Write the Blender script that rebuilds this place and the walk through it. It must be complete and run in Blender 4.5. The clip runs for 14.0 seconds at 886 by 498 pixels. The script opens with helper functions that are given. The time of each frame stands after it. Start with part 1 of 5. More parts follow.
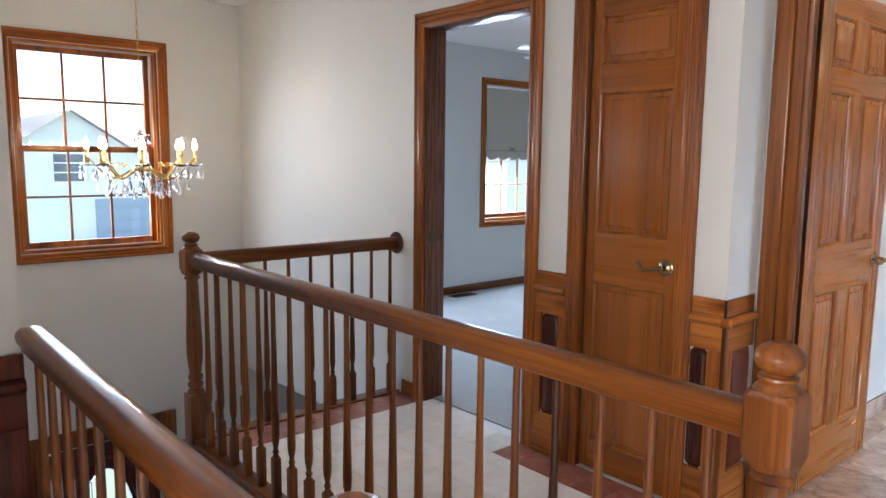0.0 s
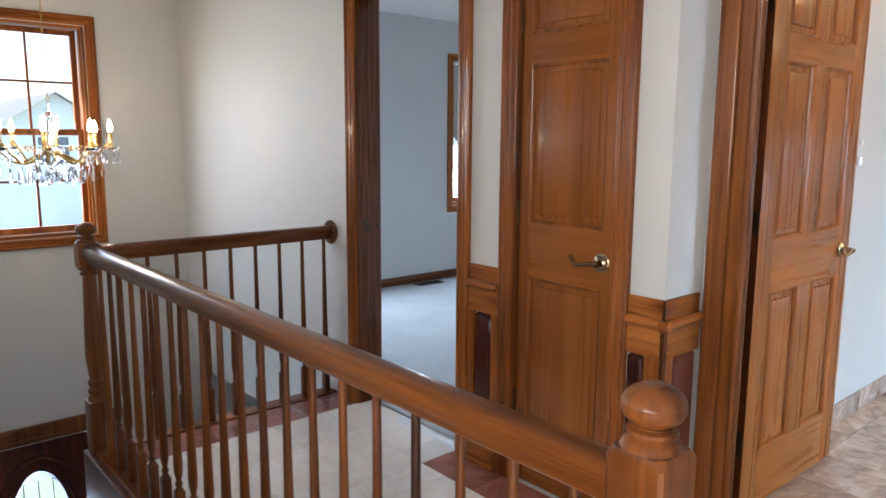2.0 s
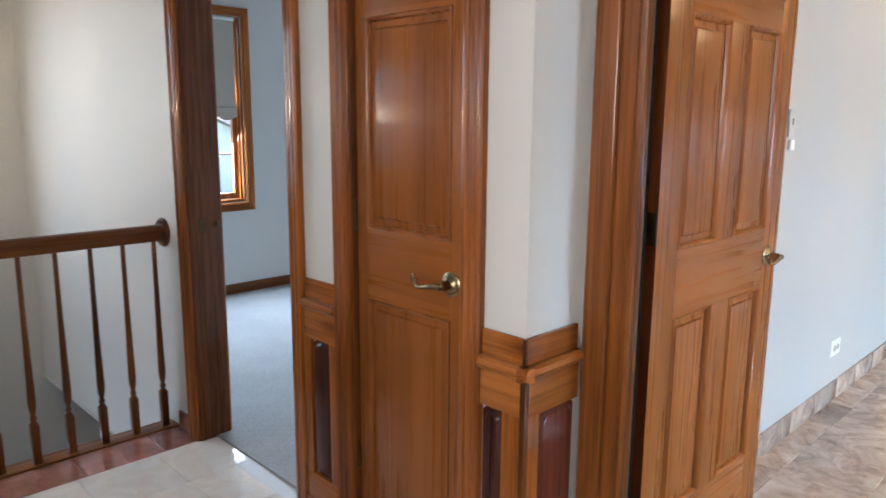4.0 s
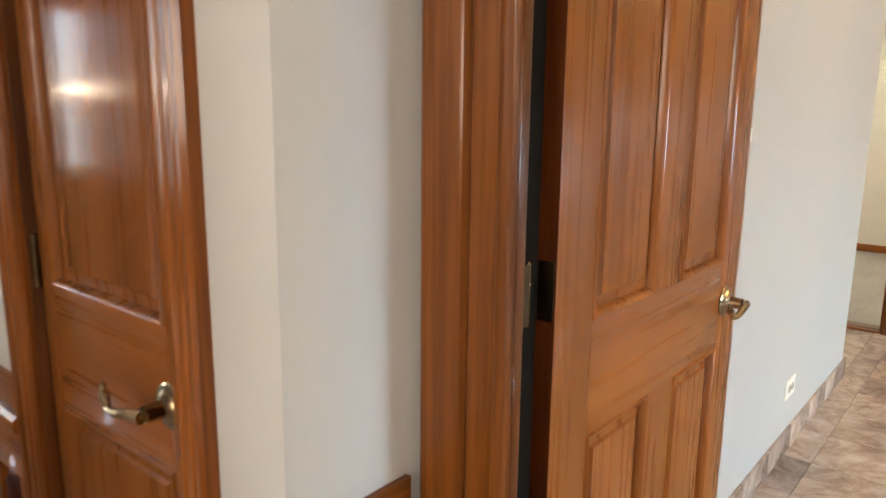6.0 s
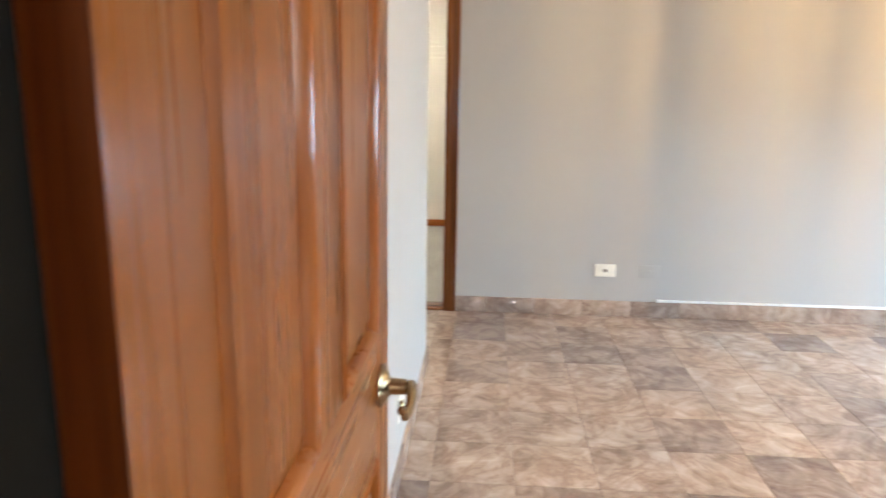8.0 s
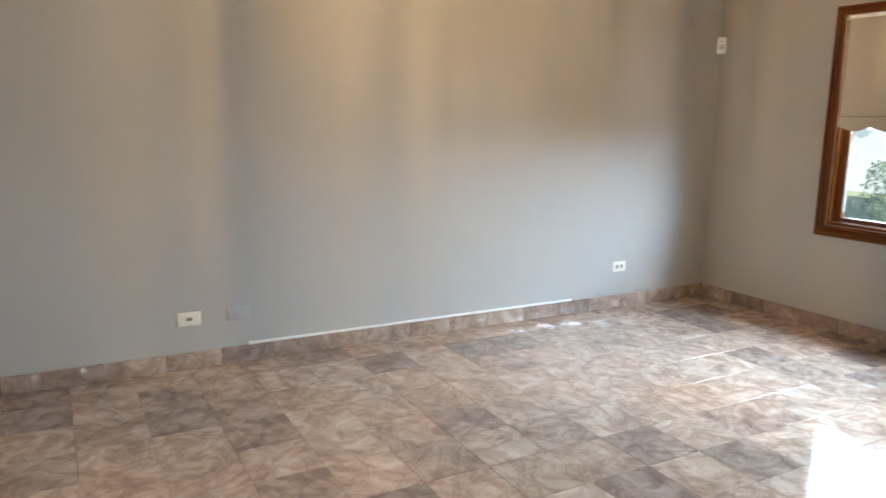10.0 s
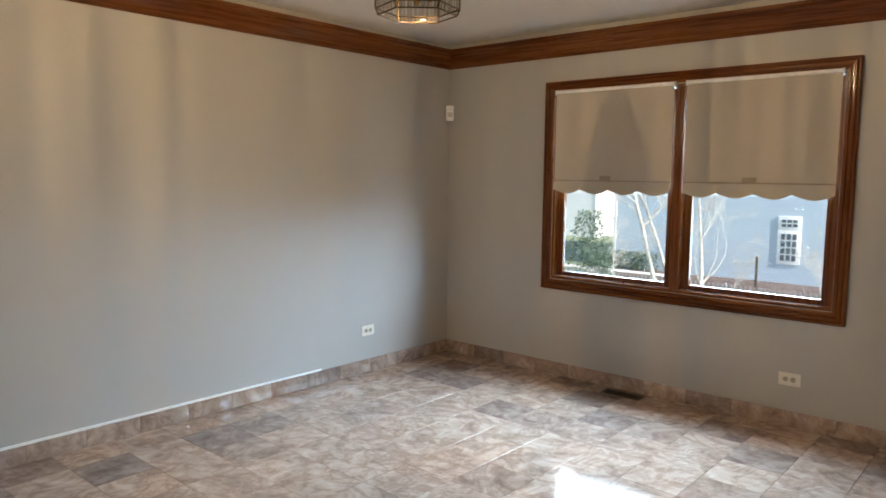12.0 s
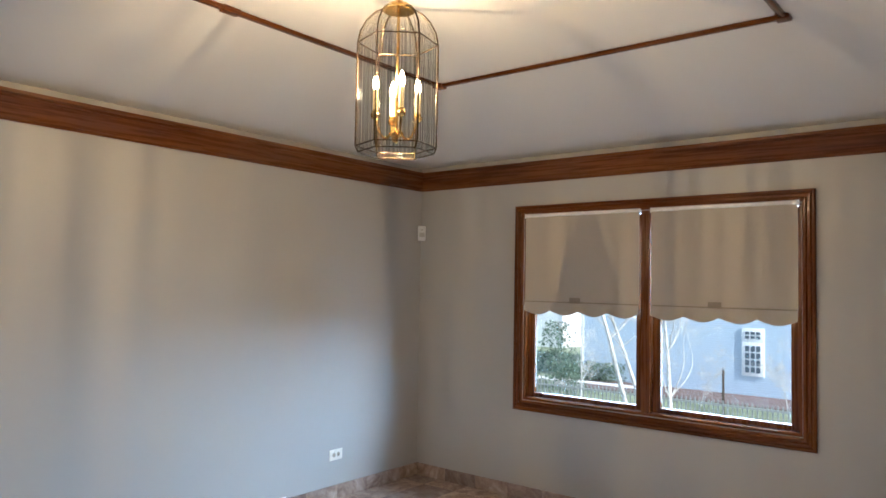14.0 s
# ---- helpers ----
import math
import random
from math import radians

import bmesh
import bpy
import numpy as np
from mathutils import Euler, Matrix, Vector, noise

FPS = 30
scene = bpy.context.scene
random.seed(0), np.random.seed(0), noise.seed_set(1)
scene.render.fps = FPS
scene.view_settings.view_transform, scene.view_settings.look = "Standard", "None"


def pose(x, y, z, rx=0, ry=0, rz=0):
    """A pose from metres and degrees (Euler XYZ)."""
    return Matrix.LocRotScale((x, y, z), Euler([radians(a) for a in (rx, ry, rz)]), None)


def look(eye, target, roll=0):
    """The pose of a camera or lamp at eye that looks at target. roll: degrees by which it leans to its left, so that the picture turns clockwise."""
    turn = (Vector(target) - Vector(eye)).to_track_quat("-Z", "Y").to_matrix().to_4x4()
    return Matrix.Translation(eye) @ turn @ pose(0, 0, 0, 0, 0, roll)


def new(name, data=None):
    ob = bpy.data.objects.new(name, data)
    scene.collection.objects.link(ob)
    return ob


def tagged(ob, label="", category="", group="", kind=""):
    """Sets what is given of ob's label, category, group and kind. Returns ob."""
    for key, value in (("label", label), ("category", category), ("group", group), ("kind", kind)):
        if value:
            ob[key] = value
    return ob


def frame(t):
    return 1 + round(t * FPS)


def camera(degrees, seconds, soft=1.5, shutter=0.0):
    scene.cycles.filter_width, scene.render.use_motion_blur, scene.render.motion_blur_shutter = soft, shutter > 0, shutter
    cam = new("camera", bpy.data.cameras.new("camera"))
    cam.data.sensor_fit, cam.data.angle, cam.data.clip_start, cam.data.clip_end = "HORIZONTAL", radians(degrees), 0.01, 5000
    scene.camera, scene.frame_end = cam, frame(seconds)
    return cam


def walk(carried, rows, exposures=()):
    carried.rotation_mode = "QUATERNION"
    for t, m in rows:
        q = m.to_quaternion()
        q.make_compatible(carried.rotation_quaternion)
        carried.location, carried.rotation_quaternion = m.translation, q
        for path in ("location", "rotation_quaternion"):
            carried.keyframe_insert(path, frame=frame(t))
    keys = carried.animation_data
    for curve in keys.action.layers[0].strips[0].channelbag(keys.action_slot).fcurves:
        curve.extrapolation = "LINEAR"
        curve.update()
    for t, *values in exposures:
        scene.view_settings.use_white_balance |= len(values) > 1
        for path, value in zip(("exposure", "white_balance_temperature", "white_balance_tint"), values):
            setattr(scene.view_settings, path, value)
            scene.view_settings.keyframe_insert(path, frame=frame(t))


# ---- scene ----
cam = camera(63.6, 14.0, shutter=0.4)
METRES, EYE, TILT, LEAN, TURN = 3.5, 1.37, 0.0, 0.0, -40.8
ROWS = [
    (0.0, 0.0, 0.0, 0.0, 0.08, -7.34, -0.62),
    (0.5, 0.0074, 0.0211, 0.0027, -0.16, -8.0, -0.56),
    (1.0, 0.0349, 0.0382, 0.0044, -0.47, -8.32, -0.5),
    (1.5, 0.0667, 0.0612, 0.004, -0.27, -8.49, -0.41),
    (2.0, 0.0908, 0.0927, 0.0008, -0.09, -8.82, -0.35),
    (4.5, 0.2462, 0.3348, 0.0004, -4.99, -10.66, -0.49),
    (5.0, 0.2798, 0.3962, -0.0022, -6.27, -10.71, -0.53),
    (5.5, 0.3007, 0.4577, -0.0049, -7.57, -11.03, -0.57),
    (6.0, 0.3109, 0.52, -0.0057, -9.55, -11.34, -0.61),
    (6.5, 0.3236, 0.5772, -0.0112, -13.62, -11.6, -0.56),
    (7.0, 0.3419, 0.6302, -0.0105, -21.66, -12.05, -0.8),
    (7.5, 0.3552, 0.6736, -0.0085, -32.92, -12.35, -0.77),
    (8.0, 0.3708, 0.7002, 0.0004, -45.43, -12.4, -0.89),
    (8.5, 0.3947, 0.715, 0.0051, -54.7, -12.14, -1.13),
    (9.0, 0.4127, 0.7264, 0.0111, -63.44, -11.71, -1.2),
    (11.5, 0.5016, 0.7184, 0.0366, -93.68, -7.38, -0.57),
    (12.0, 0.504, 0.7243, 0.0444, -98.03, -5.94, -0.66),
    (12.5, 0.5043, 0.7274, 0.0515, -100.03, -3.95, -0.69),
    (13.0, 0.5053, 0.7291, 0.0576, -100.57, -1.69, -0.79),
    (13.5, 0.5028, 0.7324, 0.0642, -100.67, 0.52, -0.88),
    (14.0, 0.5009, 0.7348, 0.0699, -100.63, 2.77, -1.08),
]
walk(cam, [(t, pose(0, 0, EYE, TILT, LEAN, TURN) @ pose(METRES * x, METRES * y, METRES * z, 90 + pitch, roll, yaw)) for t, x, y, z, yaw, pitch, roll in ROWS], [(0.0, 2.0, 5900, 14), (3.0, 2.0, 5800, 12), (4.5, 2.05, 6050, 12), (5.2, 2.05, 6600, 13), (6.5, 1.93, 7100, 14), (7.5, 2.35, 6600, 14), (8.4, 1.9, 6350, 13), (9.2, 1.68, 6400, 12), (11.4, 0.95, 6550, 11), (14.0, 1.08, 5650, 11)])

# ---- world, sun and lamps ----
world = bpy.data.worlds.new("world")
scene.world = world
world.use_nodes = True
wn = world.node_tree
sky = wn.nodes.new("ShaderNodeTexSky")
sky.sky_type, sky.sun_disc = "NISHITA", False
sky.sun_elevation, sky.sun_rotation = radians(34), radians(-80)
wn.links.new(sky.outputs[0], wn.nodes["Background"].inputs[0])
wn.nodes["Background"].inputs[1].default_value = 0.15
sun = new("sun", bpy.data.lights.new("sun", "SUN"))
sun.data.energy, sun.data.angle, sun.data.color = 5.0, radians(0.6), (1.0, 0.95, 0.87)
sun.matrix_world = look((0, 0, 30), (30 * math.cos(radians(10)) * 1.48, -30 * math.sin(radians(10)) * 1.48, 0))


def area(name, m, w, h, watts, color, spread=160):
    """A rectangular area lamp: the sky's light at a window, or added fill."""
    ob = new(name, bpy.data.lights.new(name, "AREA"))
    ob.data.shape, ob.data.size, ob.data.size_y = "RECTANGLE", w, h
    ob.data.energy, ob.data.color, ob.data.spread = watts, color, radians(spread)
    ob.matrix_world = m
    return ob


SKY = (0.68, 0.84, 1.0)
area("sky_light_north", look((1.41, 5.41, 1.41), (1.41, 4.41, 0.95)), 0.8, 1.3, 5.0, SKY)
area("sky_light_south", look((3.6, -5.2, 2.35), (3.6, -4.2, 2.0)), 7.0, 2.0, 1000, (0.56, 0.79, 1.0), 180)
area("sky_light_south_low", look((4.97, -4.0, 1.10), (4.97, -3.0, 0.86)), 1.85, 0.60, 19.0, (0.54, 0.80, 1.0), 90)
area("sky_light_bed", look((3.56, 5.41, 1.05), (3.56, 4.41, 0.5)), 0.8, 0.6, 17, SKY)
area("sky_light_bed_two", look((5.54, 5.41, 1.05), (5.54, 4.41, 0.5)), 0.8, 0.6, 17, SKY)
# Added fill for the hall; no window is known on this side.
area("fill_light_hall", look((-2.66, -0.35, 1.60), (-1.66, -0.35, 1.45)), 1.65, 1.05, 23, (1.0, 0.95, 0.88))
area("sky_light_entry", look((1.37, 5.38, -1.46), (1.37, 4.38, -1.3)), 0.36, 1.0, 6, SKY)


def filament(x, y, z, watts):
    """The light of one clear candle bulb, at its tip."""
    ob = new("filament", bpy.data.lights.new("filament", "POINT"))
    ob.data.energy, ob.data.color, ob.data.shadow_soft_size = watts, (1.0, 0.70, 0.38), 0.002
    ob.location = (x, y, z)


LNX, LNY, LNZ, LNTURN = 4.92, -1.28, 2.13, 42.5
CANDLE_R = 0.086
CANDLE_TURNS = [LNTURN + 12 + 90 * i for i in range(4)]
for i in range(4):
    a = radians(CANDLE_TURNS[i])
    filament(LNX + CANDLE_R * math.cos(a), LNY + CANDLE_R * math.sin(a), LNZ + 0.246 + 0.0725, (39.0, 2.0, 6.0, 2.0)[i])

# ---- materials ----


class Nodes:
    def __init__(self, name, rough=0.5, metal=0.0):
        self.mat = bpy.data.materials.new(name)
        self.mat.use_nodes = True
        self.t = self.mat.node_tree
        self.b = self.t.nodes["Principled BSDF"]
        self.b.inputs["Roughness"].default_value = rough
        self.b.inputs["Metallic"].default_value = metal

    def n(self, kind, **kw):
        node = self.t.nodes.new(kind)
        for k, v in kw.items():
            node.inputs[k.replace("_", " ")].default_value = v
        return node

    def link(self, a, b):
        self.t.links.new(a, b)

    def coords(self, scale, random_shift=True):
        tc = self.n("ShaderNodeTexCoord")
        mp = self.n("ShaderNodeMapping")
        mp.inputs["Scale"].default_value = scale
        self.link(tc.outputs["Object"], mp.inputs["Vector"])
        if random_shift:
            oi = self.n("ShaderNodeObjectInfo")
            mul = self.n("ShaderNodeMath")
            mul.operation = "MULTIPLY"
            mul.inputs[1].default_value = 37.0
            self.link(oi.outputs["Random"], mul.inputs[0])
            self.link(mul.outputs[0], mp.inputs["Location"])
        return mp.outputs[0]

    def noise(self, vec, scale, detail=4.0, rough=0.55, dist=0.0):
        nz = self.n("ShaderNodeTexNoise", Scale=scale, Detail=detail, Roughness=rough, Distortion=dist)
        self.link(vec, nz.inputs["Vector"])
        return nz.outputs["Fac"]

    def ramp(self, fac, stops):
        r = self.n("ShaderNodeValToRGB")
        while len(r.color_ramp.elements) < len(stops):
            r.color_ramp.elements.new(0.5)
        for e, (p, c) in zip(r.color_ramp.elements, stops):
            e.position, e.color = p, (*c, 1)
        self.link(fac, r.inputs[0])
        return r.outputs[0]

    def mix(self, a, b, fac, mode="MULTIPLY"):
        m = self.n("ShaderNodeMix")
        m.data_type, m.blend_type = "RGBA", mode
        for s, v in ((m.inputs[0], fac), (m.inputs[6], a), (m.inputs[7], b)):
            if isinstance(v, (int, float)):
                s.default_value = v
            elif isinstance(v, tuple):
                s.default_value = (*v, 1)
            else:
                self.link(v, s)
        return m.outputs[2]

    def color(self, out):
        self.link(out, self.b.inputs["Base Color"])

    def bump(self, fac, strength, dist):
        bp = self.n("ShaderNodeBump", Strength=strength, Distance=dist)
        self.link(fac, bp.inputs["Height"])
        self.link(bp.outputs[0], self.b.inputs["Normal"])

    def rough(self, fac, lo, hi):
        mr = self.n("ShaderNodeMapRange")
        mr.inputs["To Min"].default_value, mr.inputs["To Max"].default_value = lo, hi
        self.link(fac, mr.inputs["Value"])
        self.link(mr.outputs[0], self.b.inputs["Roughness"])


def wood(name, axis, dark, mid, light, rough=0.28, grain=1.0, knots=False, strips=False):
    """Varnished wood whose grain runs along the axis."""
    w = Nodes(name, rough)
    s = [9.0 * grain] * 3
    s["xyz".index(axis)] = 0.55 * grain
    v = w.coords(s)
    board = w.noise(v, 1.0, 2.0, 0.5, 0.6)
    s2 = [70.0 * grain] * 3
    s2["xyz".index(axis)] = 2.0 * grain
    v2 = w.coords(s2)
    fine = w.noise(v2, 1.0, 5.0, 0.65, 0.3)
    base = w.ramp(board, [(0.28, dark), (0.5, mid), (0.74, light)])
    lines = w.ramp(fine, [(0.34, (0.30, 0.24, 0.20)), (0.56, (1, 1, 1))])
    col = w.mix(base, lines, 0.13 if strips else 0.62)
    if strips:
        sx = w.n("ShaderNodeSeparateXYZ")
        w.link(w.coords((19, 19, 19)), sx.inputs[0])
        fl = w.n("ShaderNodeMath")
        fl.operation = "FLOOR"
        w.link(sx.outputs[0 if axis == "z" else 2], fl.inputs[0])
        wh = w.n("ShaderNodeTexWhiteNoise")
        wh.noise_dimensions = "1D"
        w.link(fl.outputs[0], wh.inputs["W"])
        col = w.mix(col, w.ramp(wh.outputs["Value"], [(0.0, (0.78, 0.74, 0.69)), (0.5, (0.94, 0.92, 0.90)), (1.0, (1.0, 1.0, 1.0))]), 1.0)
    oi = w.n("ShaderNodeObjectInfo")
    tone = w.ramp(oi.outputs["Random"], [(0.0, (0.88, 0.86, 0.84)), (1.0, (1.0, 1.0, 1.0))])
    col = w.mix(col, tone, 1.0)
    if knots:
        kv = w.n("ShaderNodeTexVoronoi", Scale=1.0)
        s3 = [7.0] * 3
        s3["xyz".index(axis)] = 3.0
        w.link(w.coords(s3), kv.inputs["Vector"])
        kn = w.ramp(kv.outputs["Distance"], [(0.05, (0.12, 0.05, 0.03)), (0.16, (0.62, 0.5, 0.42)), (0.3, (1, 1, 1))])
        col = w.mix(col, kn, 0.85)
    w.color(col)
    w.rough(fine, rough - 0.05, rough + 0.12)
    w.bump(fine, 0.05 if strips else 0.12, 0.002)
    s4 = [420.0] * 3
    s4["xyz".index(axis)] = 1.5
    ripple = w.n("ShaderNodeBump", Strength=0.22, Distance=0.0008)
    w.link(w.noise(w.coords(s4), 1.0, 2.0), ripple.inputs["Height"])
    w.link(ripple.outputs[0], w.b.inputs["Coat Normal"])
    w.b.inputs["Specular IOR Level"].default_value = 0.22 if axis == "z" else 0.14
    w.b.inputs["Anisotropic"].default_value = 0.9 if axis == "z" else 0.0
    w.b.inputs["Coat Weight"].default_value = 0.20 if axis == "z" else 0.32
    w.b.inputs["Coat Roughness"].default_value = 0.07
    return w.mat


def paint(name, col, rough=0.6, relief=0.06):
    p = Nodes(name, rough)
    big = p.noise(p.coords((1, 1, 1), False), 0.9, 3.0)
    fine = p.noise(p.coords((1, 1, 1), False), 220.0, 2.0)
    a = tuple(c * 0.95 for c in col)
    p.color(p.ramp(big, [(0.3, a), (0.7, col)]))
    p.bump(fine, relief, 0.001)
    p.rough(big, rough - 0.06, rough + 0.08)
    return p.mat


def plain(name, col, rough=0.4, metal=0.0, var=0.85, scale=25.0):
    p = Nodes(name, rough, metal)
    f = p.noise(p.coords((1, 1, 1)), scale, 4.0)
    p.color(p.ramp(f, [(0.3, tuple(c * var for c in col)), (0.7, col)]))
    p.rough(f, max(0.02, rough - 0.05), rough + 0.08)
    return p.mat


def glow(name, col, strength):
    p = Nodes(name, 0.5)
    p.b.inputs["Base Color"].default_value = (*col, 1)
    p.b.inputs["Emission Color"].default_value = (*col, 1)
    p.b.inputs["Emission Strength"].default_value = strength
    return p.mat


def clear(name, tint=(1, 1, 1), rough=0.0, ior=1.45, solid=False):
    """Thin panes let light straight through under their gloss; solid pieces refract."""
    p = Nodes(name, rough)
    if solid:
        p.b.inputs["Base Color"].default_value = (*tint, 1)
        p.b.inputs["Transmission Weight"].default_value = 1.0
        p.b.inputs["IOR"].default_value = ior
        return p.mat
    tr = p.n("ShaderNodeBsdfTransparent")
    tr.inputs[0].default_value = (*tint, 1)
    gl = p.n("ShaderNodeBsdfGlossy", Roughness=rough)
    mx = p.n("ShaderNodeMixShader")
    mx.inputs[0].default_value = 0.05
    p.link(tr.outputs[0], mx.inputs[1])
    p.link(gl.outputs[0], mx.inputs[2])
    p.link(mx.outputs[0], p.t.nodes["Material Output"].inputs[0])
    return p.mat


def ray_glass(name, tint, low):
    """Clear lantern glass; upright streaks are tinted in to throw the bevels' rays."""
    p = Nodes(name, 0.0)
    tc = p.n("ShaderNodeTexCoord")
    sx = p.n("ShaderNodeSeparateXYZ")
    p.link(tc.outputs["Object"], sx.inputs[0])
    at = p.n("ShaderNodeMath")
    at.operation = "ARCTAN2"
    p.link(sx.outputs[1], at.inputs[0])
    p.link(sx.outputs[0], at.inputs[1])
    nz = p.n("ShaderNodeTexNoise", Scale=15.0, Detail=1.0, Roughness=0.6)
    nz.noise_dimensions = "1D"
    p.link(at.outputs[0], nz.inputs["W"])
    col = p.ramp(nz.outputs["Fac"], [(0.45, tuple(c * low for c in tint)), (0.55, tint)])
    tr = p.n("ShaderNodeBsdfTransparent")
    p.link(col, tr.inputs[0])
    gl = p.n("ShaderNodeBsdfGlossy", Roughness=0.0)
    mx = p.n("ShaderNodeMixShader")
    mx.inputs[0].default_value = 0.05
    p.link(tr.outputs[0], mx.inputs[1])
    p.link(gl.outputs[0], mx.inputs[2])
    p.link(mx.outputs[0], p.t.nodes["Material Output"].inputs[0])
    return p.mat


def marble(name, lo, mid, hi, vein, rough=0.12, spread=0.35):
    """Polished stone tiles, each with its own tone and veins."""
    m = Nodes(name, rough)
    v = m.coords((1, 1, 1))
    cloud = m.noise(v, 6.5, 9.0, 0.68, 0.8)
    base = m.ramp(cloud, [(0.28, lo), (0.5, mid), (0.72, hi)])
    vv = m.noise(v, 3.2, 7.0, 0.6, 1.6)
    lines = m.ramp(vv, [(0.42, (1, 1, 1)), (0.495, vein), (0.57, (1, 1, 1))])
    col = m.mix(base, lines, 0.38)
    oi = m.n("ShaderNodeObjectInfo")
    tone = m.ramp(oi.outputs["Random"], [(0.0, (1 - spread, 1 - spread, 1 - spread * 0.9)), (0.3, (0.92, 0.9, 0.89)), (0.75, (1, 1, 1)), (1.0, (1.0, 0.97, 0.95))])
    m.color(m.mix(col, tone, 1.0))
    m.rough(cloud, rough * 0.7, rough * 1.4)
    return m.mat


OAK = ((0.062, 0.016, 0.0035), (0.165, 0.049, 0.009), (0.28, 0.092, 0.018))
wood_z, wood_x, wood_y = (wood("oak_" + a, a, *OAK) for a in "zxy")
CASE = ((0.15, 0.038, 0.006), (0.33, 0.098, 0.015), (0.48, 0.160, 0.028))
casing_z, casing_x, casing_y = (wood("casing_oak_" + a, a, *CASE) for a in "zxy")
DOORW = ((0.235, 0.072, 0.013), (0.30, 0.096, 0.018), (0.36, 0.123, 0.025))
pine_z, pine_x, pine_y = (wood("pine_" + a, a, *DOORW, rough=0.25, grain=0.7, strips=True) for a in "zxy")
KNOTTY = ((0.19, 0.052, 0.010), (0.34, 0.108, 0.020), (0.47, 0.165, 0.034))
knotty_x = wood("knotty_x", "x", *KNOTTY, knots=True)
EDGE = ((0.10, 0.020, 0.003), (0.16, 0.036, 0.005), (0.21, 0.052, 0.008))
edge_z = wood("dark_edge_wood", "z", *EDGE)
RED = ((0.05, 0.010, 0.006), (0.10, 0.020, 0.010), (0.17, 0.036, 0.016))
red_z = wood("dark_red_wood", "z", *RED)
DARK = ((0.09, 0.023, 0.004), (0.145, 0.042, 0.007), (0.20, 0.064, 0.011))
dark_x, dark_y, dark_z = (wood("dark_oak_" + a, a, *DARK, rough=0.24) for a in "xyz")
cream = paint("cream_wall_paint", (0.60, 0.585, 0.555))
grey = paint("warm_grey_wall_paint", (0.43, 0.416, 0.395), 0.5)
white = paint("white_ceiling_paint", (0.86, 0.85, 0.84), 0.7, 0.12)
lowgrey = paint("grey_lower_wall_paint", (0.55, 0.55, 0.53))
stone = marble("beige_marble", (0.235, 0.168, 0.132), (0.415, 0.318, 0.258), (0.585, 0.478, 0.40), (0.40, 0.25, 0.20), 0.075, 0.40)
cream_stone = marble("cream_marble", (0.78, 0.72, 0.64), (0.85, 0.80, 0.73), (0.90, 0.86, 0.80), (0.86, 0.76, 0.66), 0.08, 0.12)
pink_stone = marble("red_brown_marble", (0.24, 0.085, 0.06), (0.36, 0.14, 0.10), (0.48, 0.22, 0.17), (0.7, 0.55, 0.5), 0.08, 0.3)
grout = plain("grout", (0.40, 0.33, 0.285), 0.8)
grout_light = plain("pale_grout", (0.62, 0.55, 0.47), 0.8)
brass = plain("polished_brass", (0.80, 0.52, 0.16), 0.16, 1.0)
bronze = plain("antique_brass", (0.42, 0.30, 0.17), 0.24, 1.0, 0.55)
aged = plain("aged_brass", (0.10, 0.066, 0.034), 0.35, 1.0, 0.6)
iron = plain("dark_metal", (0.10, 0.075, 0.055), 0.4, 1.0)
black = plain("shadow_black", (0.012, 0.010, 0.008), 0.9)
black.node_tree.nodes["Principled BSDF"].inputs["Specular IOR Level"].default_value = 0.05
ivory = plain("ivory_plastic", (0.80, 0.77, 0.68), 0.35)
slot = plain("slot_grey", (0.25, 0.22, 0.18), 0.5)
vinyl = plain("white_vinyl", (0.88, 0.88, 0.87), 0.4)
glass = clear("window_glass", (0.96, 0.98, 0.98))
lantern_glass = ray_glass("lantern_glass", (0.985, 0.975, 0.92), 0.65)
dome_glass = ray_glass("lantern_dome_glass", (0.99, 0.985, 0.95), 0.80)
bevel_glass = clear("bevelled_glass", (0.97, 0.95, 0.90), 0.03)
crystal = clear("crystal", (0.97, 0.985, 1.0), 0.0, 1.55, True)
flame_glow = glow("lit_bulb", (1.0, 0.74, 0.40), 34.0)
small_glow = glow("lit_small_bulb", (1.0, 0.80, 0.54), 58.0)
candle = plain("ivory_candle", (0.80, 0.66, 0.40), 0.45)


def carpet_material():
    c = Nodes("grey_carpet", 0.95)
    f = c.noise(c.coords((1, 1, 1), False), 140.0, 4.0)
    g = c.noise(c.coords((1, 1, 1), False), 3.0, 4.0)
    col = c.ramp(f, [(0.3, (0.24, 0.24, 0.23)), (0.7, (0.50, 0.49, 0.47))])
    c.color(c.mix(col, c.ramp(g, [(0.3, (0.86, 0.86, 0.86)), (0.7, (1, 1, 1))]), 1.0))
    c.bump(f, 0.8, 0.008)
    return c.mat


carpet = carpet_material()


def blind_material():
    c = Nodes("linen_blind", 0.85)
    f = c.noise(c.coords((90, 90, 900), False), 1.0, 3.0)
    g = c.noise(c.coords((900, 90, 90), False), 1.0, 3.0)
    a = c.ramp(f, [(0.3, (0.43, 0.385, 0.32)), (0.7, (0.50, 0.45, 0.385))])
    c.color(c.mix(a, c.ramp(g, [(0.3, (0.9, 0.9, 0.9)), (0.7, (1, 1, 1))]), 1.0))
    return c.mat


linen = blind_material()
hem = plain("darker_linen", (0.30, 0.26, 0.21), 0.85)

# ---- mesh helpers ----


